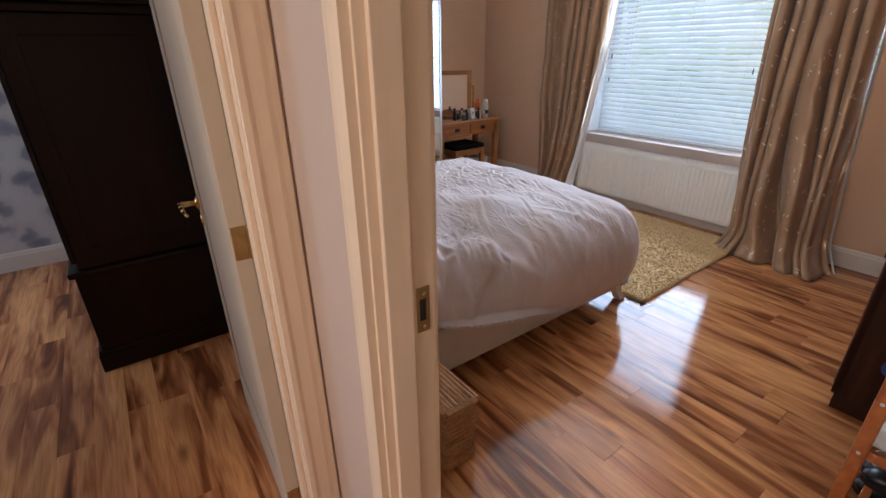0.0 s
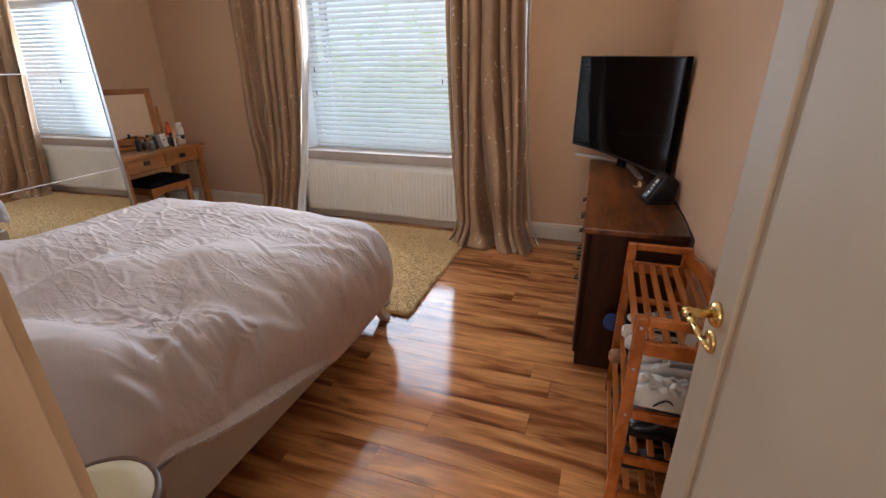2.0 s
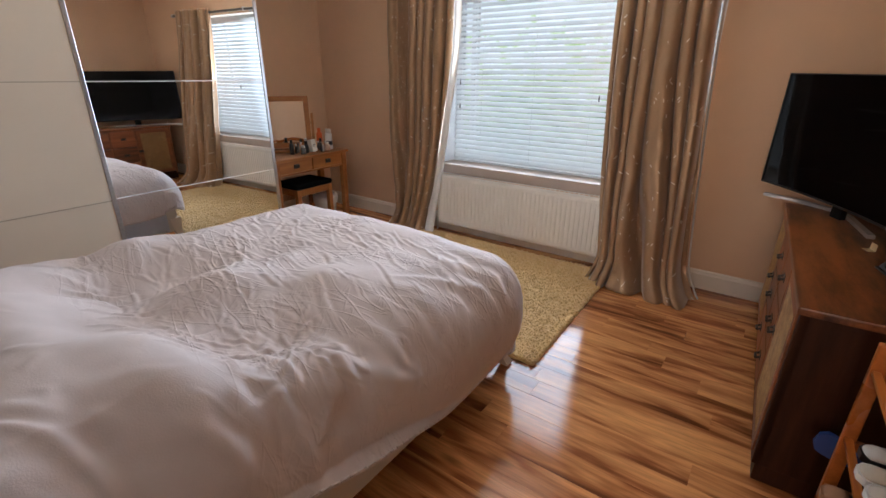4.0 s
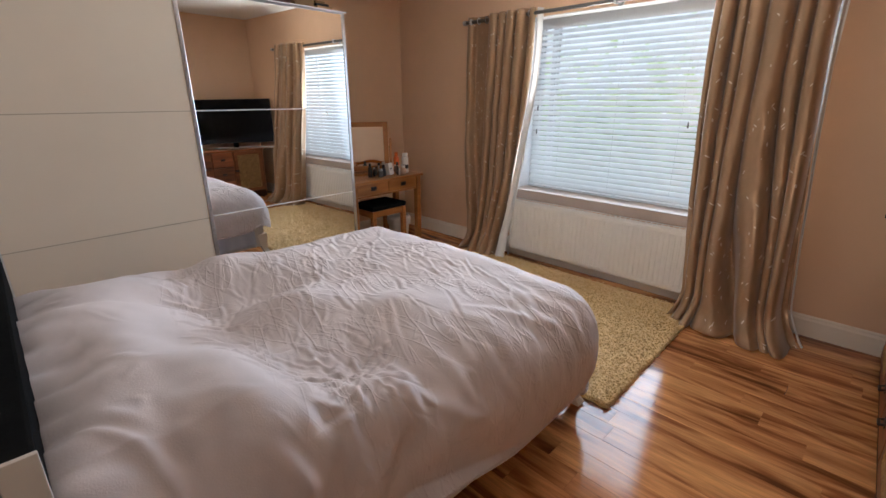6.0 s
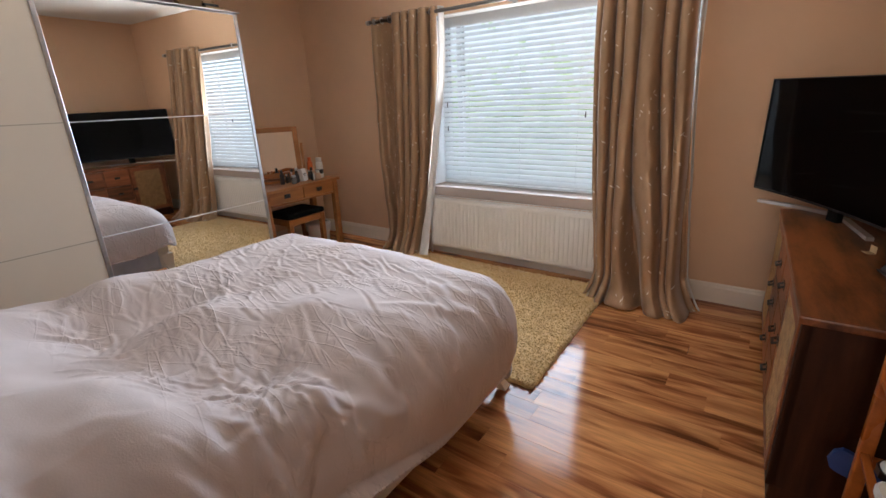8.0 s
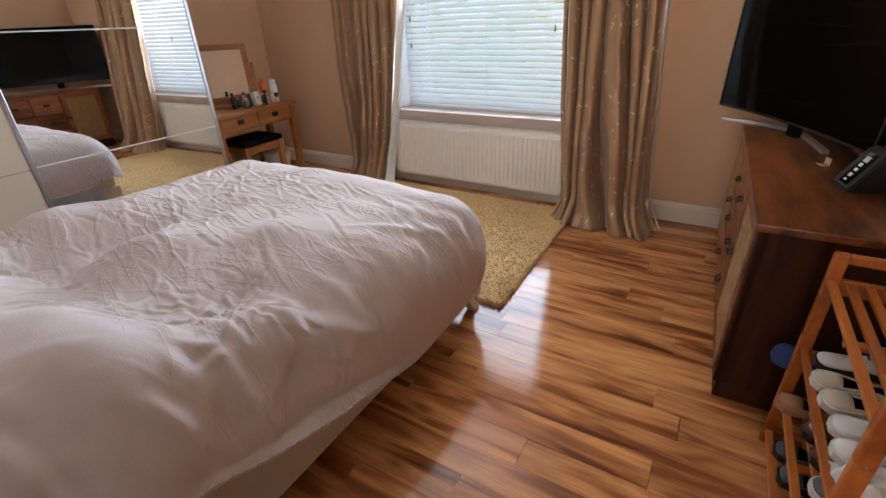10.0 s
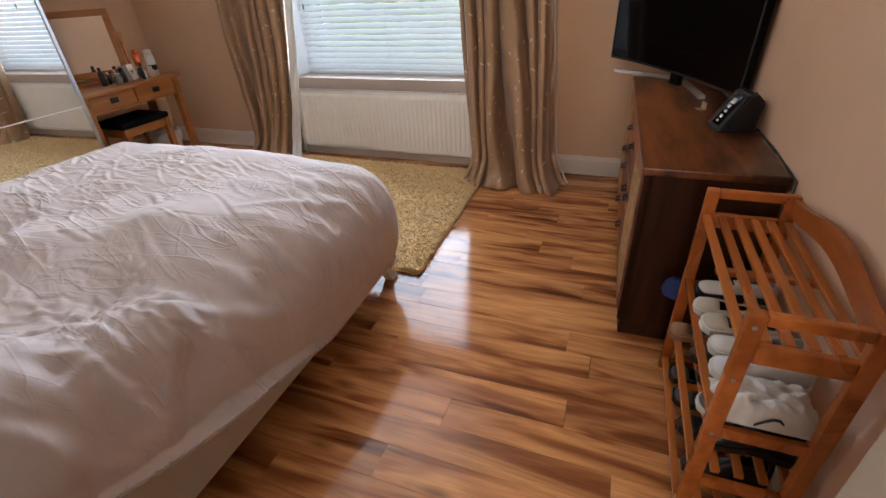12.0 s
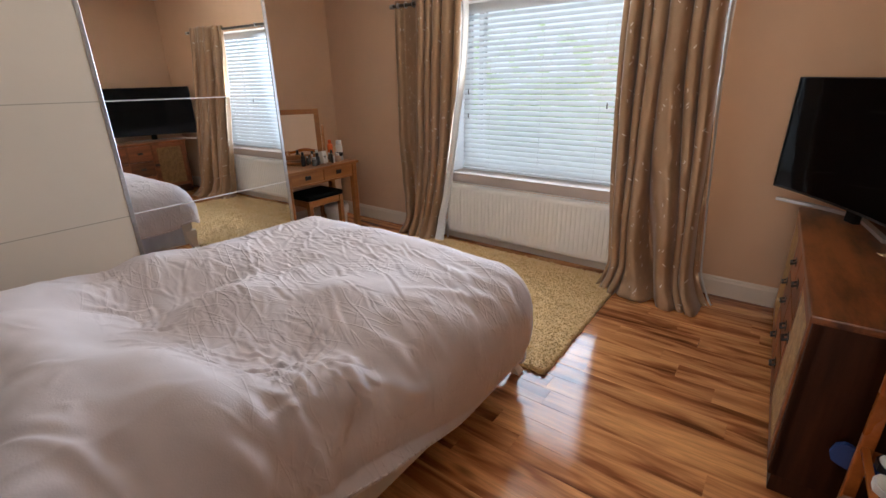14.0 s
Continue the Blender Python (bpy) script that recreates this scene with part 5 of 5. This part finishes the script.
for k in range(boxes_n):
    f0, f1 = k / boxes_n, (k + 1) / boxes_n
    zz = [0.715 + 0.045 * math.sin(math.pi * f) ** 2 - 0.0 for f in (f0, f1)]
    zb = [0.668 + 0.035 * math.sin(math.pi * f) ** 2 for f in (f0, f1)]
    ys = [0.024 + (RKL - 0.048) * f for f in (f0, f1)]
    v = [bm.verts.new(p) for p in ((RKW - 0.020, ys[0], zb[0]), (RKW - 0.004, ys[0], zb[0]), (RKW - 0.004, ys[0], zz[0]), (RKW - 0.020, ys[0], zz[0]), (RKW - 0.020, ys[1], zb[1]), (RKW - 0.004, ys[1], zb[1]), (RKW - 0.004, ys[1], zz[1]), (RKW - 0.020, ys[1], zz[1]))]
    for q in ((0, 1, 5, 4), (1, 2, 6, 5), (2, 3, 7, 6), (3, 0, 4, 7)):
        bm.faces.new([v[i] for i in q])
bmesh.ops.remove_doubles(bm, verts=bm.verts, dist=0.0005)
part("back_rail", bm, BAMBOO, rack, "wavy back rail")
for z in (0.69, 0.55, 0.38):
    bm = bmesh.new()
    rod(bm, (0.017, -0.0008, z), (0.017, 0.003, z), 0.005, seg=10)
    part("screw", bm, STEEL, rack)


# ---- shoes ----
def shoe(m, label, upper, sole, kind="trainer", group="shoes on the rack"):
    """Toe towards local -x, heel at +x; resting at z 0."""
    s = thing("shoe", m, label, "shoe", group)
    L = 0.235
    secs = []
    for k in range(15):
        t = k / 14
        w = 0.034 * (1 - 0.35 * math.exp(-((t - 0.55) / 0.22) ** 2)) * min(1, (t + 0.012) / 0.10) ** 0.5 * min(1, (1.02 - t) / 0.10) ** 0.5 * (1.16 if t < 0.5 else 1.0)
        if kind == "boot":
            h = 0.055 + 0.05 * (1 / (1 + math.exp(-(t - 0.5) * 16)))
        elif kind == "slip":
            h = 0.040 + 0.014 * t
        else:
            h = 0.042 + 0.045 * (1 / (1 + math.exp(-(t - 0.48) * 13)))
        h *= min(1, (t + 0.05) / 0.18) ** 0.6
        secs.append((t * L, w, h))
    bm = bmesh.new()
    rings = []
    for x, w, h in secs:
        ring = []
        for j in range(12):
            a = -0.15 + (math.pi + 0.30) * j / 11
            ring.append(bm.verts.new((x, w * math.cos(a) * (1 if math.sin(a) > 0 else 0.98), 0.020 + max(0, math.sin(a)) ** 0.8 * (h - 0.020))))
        rings.append(ring)
    for i, (a, b) in enumerate(zip(rings, rings[1:])):
        for j in range(11):
            if kind == "slip" and 4 <= i <= 12 and 2 <= j <= 8:
                continue
            if kind != "slip" and 8 <= i <= 12 and 3 <= j <= 7:
                continue
            bm.faces.new((a[j], a[j + 1], b[j + 1], b[j]))
    up = part("upper", bm, upper, s, smooth=True)
    so = up.modifiers.new("thickness", "SOLIDIFY")
    so.thickness, so.offset = 0.004, -1
    bm = bmesh.new()
    lo_, hi_ = [], []
    for sgn in (1, -1):
        rng = secs if sgn > 0 else secs[::-1]
        for x, w, h in rng:
            lo_.append(bm.verts.new((x, sgn * (w + 0.003), 0.0)))
            hi_.append(bm.verts.new((x, sgn * (w + 0.005), 0.024)))
    n = len(lo_)
    for k in range(n):
        bm.faces.new((lo_[k], lo_[(k + 1) % n], hi_[(k + 1) % n], hi_[k]))
    bm.faces.new(lo_[::-1])
    bm.faces.new(hi_)
    part("sole", bm, sole, s)
    bm = bmesh.new()
    foot = [bm.verts.new((x, sgn * w * 0.9, 0.027)) for sgn, run in ((1, secs[1:14]), (-1, secs[13:0:-1])) for x, w, h in run]
    bm.faces.new(foot)
    bmesh.ops.solidify(bm, geom=bm.faces[:], thickness=0.003)
    part("insole", bm, INSOLE, s)
    if kind == "trainer":
        for k in range(4):
            x, w, h = secs[5 + k]
            bm = bmesh.new()
            rod(bm, (x, -0.016, h * 0.985 + 0.002), (x, 0.016, h * 0.985 + 0.002), 0.0028, seg=6)
            part("lace", bm, sole, s)
    return s


INSOLE = material("worn_insole", (0.16, 0.13, 0.10), 0.85, vary=0.15, scale=30)
WHITELEATHER = material("white_leather", (0.64, 0.62, 0.58), 0.5, vary=0.05, scale=20, bump=0.05, bump_scale=120)
WHITERUBBER = material("white_rubber", (0.70, 0.68, 0.63), 0.6, vary=0.06, scale=20)
BEIGE = material("beige_canvas", (0.55, 0.48, 0.38), 0.8, vary=0.06, scale=30, bump=0.1, bump_scale=250)
BROWNLEATHER = material("brown_leather", (0.10, 0.040, 0.020), 0.35, vary=0.25, scale=14, bump=0.05, bump_scale=120)
TANSUEDE = material("tan_suede", (0.34, 0.17, 0.085), 0.8, vary=0.1, scale=30)
GREYCANVAS = material("grey_canvas", (0.10, 0.095, 0.09), 0.8, vary=0.15, scale=30)
NAVY = material("blue_rubber", (0.012, 0.045, 0.20), 0.5, vary=0.1, scale=20)
S3, S2, S1 = SHELF[2] + 0.0142, SHELF[1] + 0.0142, SHELF[0] + 0.0142
x_ = 0.048
for y, lab, up, so, kd, z, dxx in (
    (2.165, "white leather trainer with black laces on the rack", WHITELEATHER, BLACK, "trainer", S3, 0.005),
    (2.075, "beige canvas slip-on shoe on the rack", BEIGE, WHITERUBBER, "slip", S3, -0.010),
    (1.995, "beige canvas slip-on shoe on the rack", BEIGE, WHITERUBBER, "slip", S3, 0.0),
    (1.910, "white leather trainer on the rack", WHITELEATHER, WHITERUBBER, "trainer", S3, 0.010),
    (1.828, "white leather trainer on the rack", WHITELEATHER, WHITERUBBER, "trainer", S3, 0.004),
    (2.175, "tan suede shoe on the rack", TANSUEDE, TANSUEDE, "slip", S2, -0.035),
    (2.08, "shiny brown leather boot on the rack", BROWNLEATHER, BLACK, "boot", S2, 0.02),
    (1.99, "shiny brown leather boot on the rack", BROWNLEATHER, BLACK, "boot", S2, 0.03),
    (1.88, "dark grey trainer with a white sole on the rack", GREYCANVAS, WHITERUBBER, "trainer", S2, 0.02),
    (1.78, "black leather shoe on the rack", BLACK, BLACK, "boot", S2, 0.02),
    (2.15, "dark grey canvas shoe on the rack", GREYCANVAS, BLACK, "slip", S1, -0.005),
    (2.05, "dark grey canvas shoe on the rack", GREYCANVAS, BLACK, "slip", S1, 0.0),
    (1.93, "black leather shoe on the rack", BLACK, BLACK, "boot", S1, 0.01),
    (1.80, "black leather shoe on the rack", BLACK, BLACK, "boot", S1, 0.01),
):
    shoe(pose(x_ + dxx + 0.030, y, z, 0, 0, random.uniform(-6, 6)) @ Matrix.Scale(0.88, 4), lab, up, so, kd)
# blue-soled shoe tipped on its side at the far end, sole outwards
heel = Vector((1.0, -0.15, -0.30)).normalized()
up_ = Vector((0.45, 0.85, -0.25))
up_ = (up_ - heel * up_.dot(heel)).normalized()
side_ = up_.cross(heel)
tip = Matrix((heel, side_, up_)).transposed().to_4x4()
tip.translation = (0.010, 2.270, 0.352)
shoe(tip @ Matrix.Scale(0.85, 4), "blue-soled white shoe tipped on its side on the rack", WHITELEATHER, NAVY, "slip")

# crumpled white cloth on the second shelf
cloth = thing("crumpled_bag", pose(0.075, 1.690, S3), "crumpled white cloth bag with dark straps on the rack", "bag")
nu, nv = 46, 46
U, V = np.meshgrid(np.linspace(-1, 1, nu), np.linspace(-1, 1, nv))
rr = np.clip(1 - (np.abs(U) ** 3 + np.abs(V) ** 3), 0, 1) ** 0.45
zz = rr * (0.052 + 0.020 * (vnoise(U * 3, V * 3, 21) - 0.5) + 0.034 * np.abs(vnoise(U * 7 + 2 * V, V * 3, 22) - 0.5))
sheet("cloth", np.stack([0.105 + U * 0.100 + 0.012 * (vnoise(V * 5, U * 5, 3) - 0.5), 0.046 + V * 0.064, zz + 0.001], -1).reshape(-1, 3), nu, nv, WHITELEATHER, cloth)
for k in range(1):
    bm = bmesh.new()
    pp = [Vector((0.075 + 0.09 * k + 0.014 * i, -0.016 - 0.004 * math.sin(i * 1.2), 0.008 + 0.03 * math.sin(i * 0.7 + k))) for i in range(6)]
    for a, b in zip(pp, pp[1:]):
        rod(bm, a, b, 0.003, seg=6)
    part("strap", bm, BLACK, cloth, "dark strap")

# ---- dressing table in the corner ----
table = thing("dressing_table", pose(-3.615, 3.745, 0.0, 0, 0, 2.0), "golden oak dressing table with two drawers in the corner", "dressing table")
TH, TLen, TD = 0.713, 0.86, 0.42
bm = bmesh.new()
box(bm, -TD, 0.0, -TLen, 0.0, TH - 0.026, TH, 0.006)
part("tabletop", bm, OAK, table)
for x in (-TD + 0.02, -0.07):
    for y in (-TLen + 0.02, -0.07):
        boxes("leg", OAK, table, [(x, x + 0.05, y, y + 0.05, 0.0, TH - 0.026)], 0.004)
boxes("apron", OAK, table, [(-TD + 0.07, -0.07, -0.052, -0.034, 0.575, TH - 0.026)], 0.002)
boxes("apron", OAK, table, [(-TD + 0.07, -0.07, -TLen + 0.034, -TLen + 0.052, 0.575, TH - 0.026)], 0.002)
boxes("apron", OAK, table, [(-TD + 0.024, -TD + 0.042, -TLen + 0.07, -0.07, 0.575, TH - 0.026)], 0.002)
boxes("front_rail", OAK, table, [(-0.062, -0.030, -TLen + 0.07, -0.07, 0.565, 0.580)], 0.002)
mid = -TLen / 2
for a, b in ((-TLen + 0.074, mid - 0.004), (mid + 0.004, -0.074)):
    dr = boxes("drawer", OAK, table, [(-0.060, -0.026, a, b, 0.583, TH - 0.030)], 0.004)
    bm = bmesh.new()
    c_ = (a + b) / 2
    box(bm, -0.026, -0.020, c_ - 0.030, c_ + 0.030, 0.618, 0.655, 0.003)
    box(bm, -0.024, -0.012, c_ - 0.026, c_ + 0.026, 0.640, 0.652, 0.004)
    part("handle", bm, BLACK, dr, "square black iron pull")

dmir = thing("table_mirror", table.matrix_world @ pose(-0.330, -0.450, TH, 0, 0, -29), "oak framed swing mirror standing on the dressing table", "mirror")
boxes("base", OAK, dmir, [(-0.07, 0.07, -0.27, 0.27, 0.0, 0.022)], 0.004)
for y in (-0.255, 0.235):
    boxes("post", OAK, dmir, [(-0.012, 0.012, y, y + 0.022, 0.022, 0.34)], 0.004)
tm = Matrix.Translation((0, 0, 0.255)) @ Euler((0, radians(-3), 0)).to_matrix().to_4x4()
bm = bmesh.new()
for q in [(-0.225, -0.180, -0.215, 0.235), (0.180, 0.225, -0.215, 0.235), (-0.180, 0.180, -0.215, -0.170), (-0.180, 0.180, 0.190, 0.235)]:
    box(bm, -0.010, 0.012, q[0], q[1], q[2], q[3], 0.004, tm)
part("mirror_frame", bm, OAK, dmir)
bm = bmesh.new()
box(bm, -0.004, 0.006, -0.180, 0.180, -0.170, 0.190, 0, tm)
part("mirror_glass", bm, MIRROR, dmir)
for y in (-0.229, 0.229):
    bm = bmesh.new()
    rod(bm, (0, y - 0.012, 0.255), (0, y + 0.012, 0.255), 0.006)
    part("pivot", bm, OLDBRASS, dmir)


def bottle(x, y, profile, body, cap, label, cap_profile, category="bottle"):
    b = thing("bottle", table.matrix_world @ pose(x, y, TH), label, category, "toiletries on the dressing table")
    bm = bmesh.new()
    lathe(bm, profile, 16)
    part("body", bm, body, b, smooth=True)
    bm = bmesh.new()
    lathe(bm, cap_profile, 14)
    part("cap", bm, cap, b, smooth=True)
    return b


rs_items = random.Random(3)
ORANGE = material("orange_plastic", (0.75, 0.14, 0.02), 0.4, vary=0.05)
WPLASTIC = material("white_plastic", (0.75, 0.72, 0.68), 0.4, vary=0.04)
PEACH = material("peach_plastic", (0.62, 0.42, 0.30), 0.45, vary=0.06)
CLEAR = material("grey_glass", (0.16, 0.15, 0.14), 0.12, vary=0.1)
for kk in range(9):
    bottle(-0.09 - 0.16 * rs_items.random(), -0.10 - 0.052 * kk, [(0.010, 0), (0.0115, 0.002), (0.0115, 0.03 + 0.03 * rs_items.random()), (0.007, 0.068)], (WPLASTIC, PEACH, CLEAR, BLACK)[kk % 4], (BLACK, STEEL, WPLASTIC)[kk % 3], ("small white cosmetics tube with dark cap", "small peach cosmetics tube with silver cap", "small dark cosmetics tube with white cap", "small black cosmetics tube with dark cap")[kk % 4], [(0.008, 0.067), (0.008, 0.082), (0.006, 0.084)])
bt = bottle(-0.15, -0.105, [(0.030, 0), (0.033, 0.005), (0.033, 0.145), (0.028, 0.150)], WPLASTIC, WPLASTIC, "white lotion bottle with a printed band", [(0.027, 0.150), (0.027, 0.185), (0.024, 0.190)])
bm = bmesh.new()
lathe(bm, [(0.0336, 0.04), (0.0338, 0.042), (0.0338, 0.078), (0.0336, 0.08)], 16)
part("label_band", bm, BLACK, bt, "dark printed band")
bottle(-0.21, -0.165, [(0.022, 0), (0.026, 0.004), (0.026, 0.150), (0.012, 0.165)], ORANGE, ORANGE, "orange spray can on the dressing table", [(0.016, 0.163), (0.016, 0.195), (0.013, 0.198)])
bottle(-0.10, -0.175, [(0.024, 0), (0.028, 0.004), (0.026, 0.050), (0.015, 0.062)], PEACH, WPLASTIC, "small peach cosmetics pot with white lid", [(0.016, 0.060), (0.016, 0.078), (0.014, 0.080)])
bottle(-0.16, -0.20, [(0.020, 0), (0.022, 0.003), (0.022, 0.070), (0.010, 0.085)], CLEAR, BLACK, "small dark glass bottle with black cap", [(0.011, 0.083), (0.011, 0.110), (0.010, 0.112)])
bottle(-0.10, -0.24, [(0.016, 0), (0.018, 0.003), (0.018, 0.055), (0.010, 0.065)], WPLASTIC, PEACH, "small white bottle with peach cap", [(0.011, 0.063), (0.011, 0.085), (0.009, 0.087)])
bottle(-0.14, -0.39, [(0.020, 0), (0.022, 0.003), (0.022, 0.065), (0.012, 0.080)], BLACK, BLACK, "small black bottle on the dressing table", [(0.013, 0.078), (0.013, 0.105), (0.011, 0.107)])
bottle(-0.11, -0.45, [(0.022, 0), (0.024, 0.003), (0.024, 0.050), (0.014, 0.060)], CLEAR, STEEL, "small dark jar with silver lid", [(0.018, 0.058), (0.018, 0.075), (0.016, 0.077)])
bottle(-0.18, -0.52, [(0.018, 0), (0.020, 0.003), (0.020, 0.085), (0.010, 0.10)], BLACK, BLACK, "small black bottle on the dressing table", [(0.011, 0.098), (0.011, 0.125), (0.009, 0.127)])
pack = thing("cosmetics_carton", table.matrix_world @ pose(-0.13, -0.315, TH, 0, -12, 8), "white cosmetics carton with dark print on the dressing table", "carton")
bm = bmesh.new()
box(bm, -0.022, 0.022, -0.030, 0.030, 0.005, 0.115, 0.002)
part("box", bm, WPLASTIC, pack)
boxes("printed_bar", BLACK, pack, [(0.0221, 0.0226, -0.016, 0.014, 0.060, 0.068)], 0.0)
boxes("printed_bar", BLACK, pack, [(0.0221, 0.0226, -0.016, 0.006, 0.048, 0.053)], 0.0)

seat = thing("dressing_stool", table.matrix_world @ pose(-0.19, -0.42, 0.0), "oak stool with black padded seat under the dressing table", "stool")
bm = bmesh.new()
box(bm, -0.16, 0.16, -0.21, 0.21, 0.415, 0.462, 0.016)
part("seat", bm, BLACKHIDE, seat, "black padded seat", smooth=False)
for x in (-0.155, 0.113):
    for y in (-0.205, 0.163):
        boxes("leg", OAK, seat, [(x, x + 0.042, y, y + 0.042, 0.0, 0.414)], 0.003)
for x in (-0.148, 0.126):
    boxes("rail", OAK, seat, [(x, x + 0.022, -0.163, 0.163, 0.355, 0.413)], 0.002)
for y in (-0.198, 0.176):
    boxes("rail", OAK, seat, [(-0.113, 0.113, y, y + 0.022, 0.355, 0.413)], 0.002)

bin_ = thing("waste_bin", pose(-3.835, 3.590, 0.0), "white plastic waste bin with a liner bag under the dressing table", "bin")
bm = bmesh.new()
lathe(bm, [(0.085, 0.0), (0.09, 0.004), (0.112, 0.245), (0.114, 0.25)], 24)
part("bucket", bm, WPLASTIC, bin_, smooth=True)
bm = bmesh.new()
rings = []
for r, z in ((0.117, 0.19), (0.120, 0.235), (0.116, 0.268), (0.104, 0.262)):
    rings.append([bm.verts.new(((r + 0.005 * math.sin(k * 2.7)) * math.cos(k * math.pi / 16), (r + 0.005 * math.sin(k * 2.7)) * math.sin(k * math.pi / 16), z + 0.007 * math.sin(k * 1.9))) for k in range(32)])
for a, b in zip(rings, rings[1:]):
    for k in range(32):
        bm.faces.new((a[k], a[(k + 1) % 32], b[(k + 1) % 32], b[k]))
part("liner_bag", bm, WPLASTIC, bin_, "crumpled white liner bag", smooth=True)

# ---- dark cabinet in the spare room ----
press = thing("linen_press", pose(-2.225, 0.485, 0.0), "tall dark mahogany linen press on the laminate floor", "wardrobe")
boxes("plinth", MAHOGANY, press, [(-1.02, 0.0, -0.575, 0.0, 0.0, 0.095)], 0.006)
boxes("plinth_moulding", MAHOGANY, press, [(-1.015, -0.004, -0.570, 0.0, 0.0955, 0.115)], 0.006)
boxes("lower_body", MAHOGANY, press, [(-1.0, -0.012, -0.555, 0.0, 0.1155, 0.500)], 0.004)
boxes("ledge", MAHOGANY, press, [(-1.02, 0.008, -0.575, 0.0, 0.5005, 0.528)], 0.009)
boxes("upper_body", MAHOGANY, press, [(-0.98, -0.022, -0.530, 0.0, 0.5285, 1.545)], 0.004)
boxes("side_panel", MAHOGANY, press, [(-0.023, -0.016, -0.46, -0.07, 0.62, 1.47)], 0.005)
boxes("cornice", MAHOGANY, press, [(-1.01, 0.002, -0.560, 0.0, 1.5455, 1.58)], 0.010)
boxes("cornice_top", MAHOGANY, press, [(-1.03, 0.020, -0.580, 0.0, 1.5805, 1.605)], 0.006)
for y0_, y1_ in ((-0.98, -0.505), (-0.495, -0.02)):
    pd = boxes("door", MAHOGANY, press, [(y0_, y1_, -0.550, -0.530, 0.56, 1.52)], 0.006)
    bm = bmesh.new()
    rod(bm, ((y1_ if y0_ < -0.6 else y0_) + (-0.03 if y0_ < -0.6 else 0.03), -0.566, 1.0), ((y1_ if y0_ < -0.6 else y0_) + (-0.03 if y0_ < -0.6 else 0.03), -0.548, 1.0), 0.010)
    part("knob", bm, OLDBRASS, pd)

# ---- laminate boards ----
PITCH = 0.118
KNOWN = {0: -0.965, -1: -0.277, -5: -0.631, -7: -0.765, -6: -0.086}
cache = {}
rs = random.Random(5)
k0, k1 = int((-2.1 - 2.46) / PITCH) - 1, int((WY - 2.46) / PITCH) + 2
for k in range(k0, k1):
    ya, yb = 2.46 + (k - 1) * PITCH, 2.46 + k * PITCH
    if ya >= WY:
        continue
    xa, xb = (LX, 0.34) if ya > 0.5 else (-3.97, 0.80)
    x = KNOWN.get(k, rs.uniform(-1.2, 0.0))
    while x > xa:
        x -= 1.2
    while x < xb:
        n = x + rs.choice((1.2, 1.2, 0.9, 0.6)) if k not in KNOWN else x + 1.2
        c0, c1 = max(x, xa), min(n, xb)
        x = n
        if c1 - c0 < 0.03:
            continue
        size = (round(c1 - c0, 2), round(yb - ya, 3))
        if size not in cache:
            hx, hy, ch = (size[0] - 0.0003) / 2, (size[1] - 0.0003) / 2, 0.0006
            v = [(sx * hx, sy * hy, -0.0105) for sx, sy in ((-1, -1), (1, -1), (1, 1), (-1, 1))]
            v += [(sx * hx, sy * hy, -ch) for sx, sy in ((-1, -1), (1, -1), (1, 1), (-1, 1))]
            v += [(sx * (hx - ch), sy * (hy - ch), 0.0) for sx, sy in ((-1, -1), (1, -1), (1, 1), (-1, 1))]
            f = [(3, 2, 1, 0), (8, 9, 10, 11)]
            for q in range(4):
                r = (q + 1) % 4
                f += [(q, r, 4 + r, 4 + q), (4 + q, 4 + r, 8 + r, 8 + q)]
            me = bpy.data.meshes.new("board")
            me.from_pydata(v, [], f)
            me.materials.append(LAMINATE)
            cache[size] = me
        b = new("board", cache[size])
        b.location = ((c0 + c1) / 2, (ya + yb) / 2, 0)
        b.parent = FLOOR
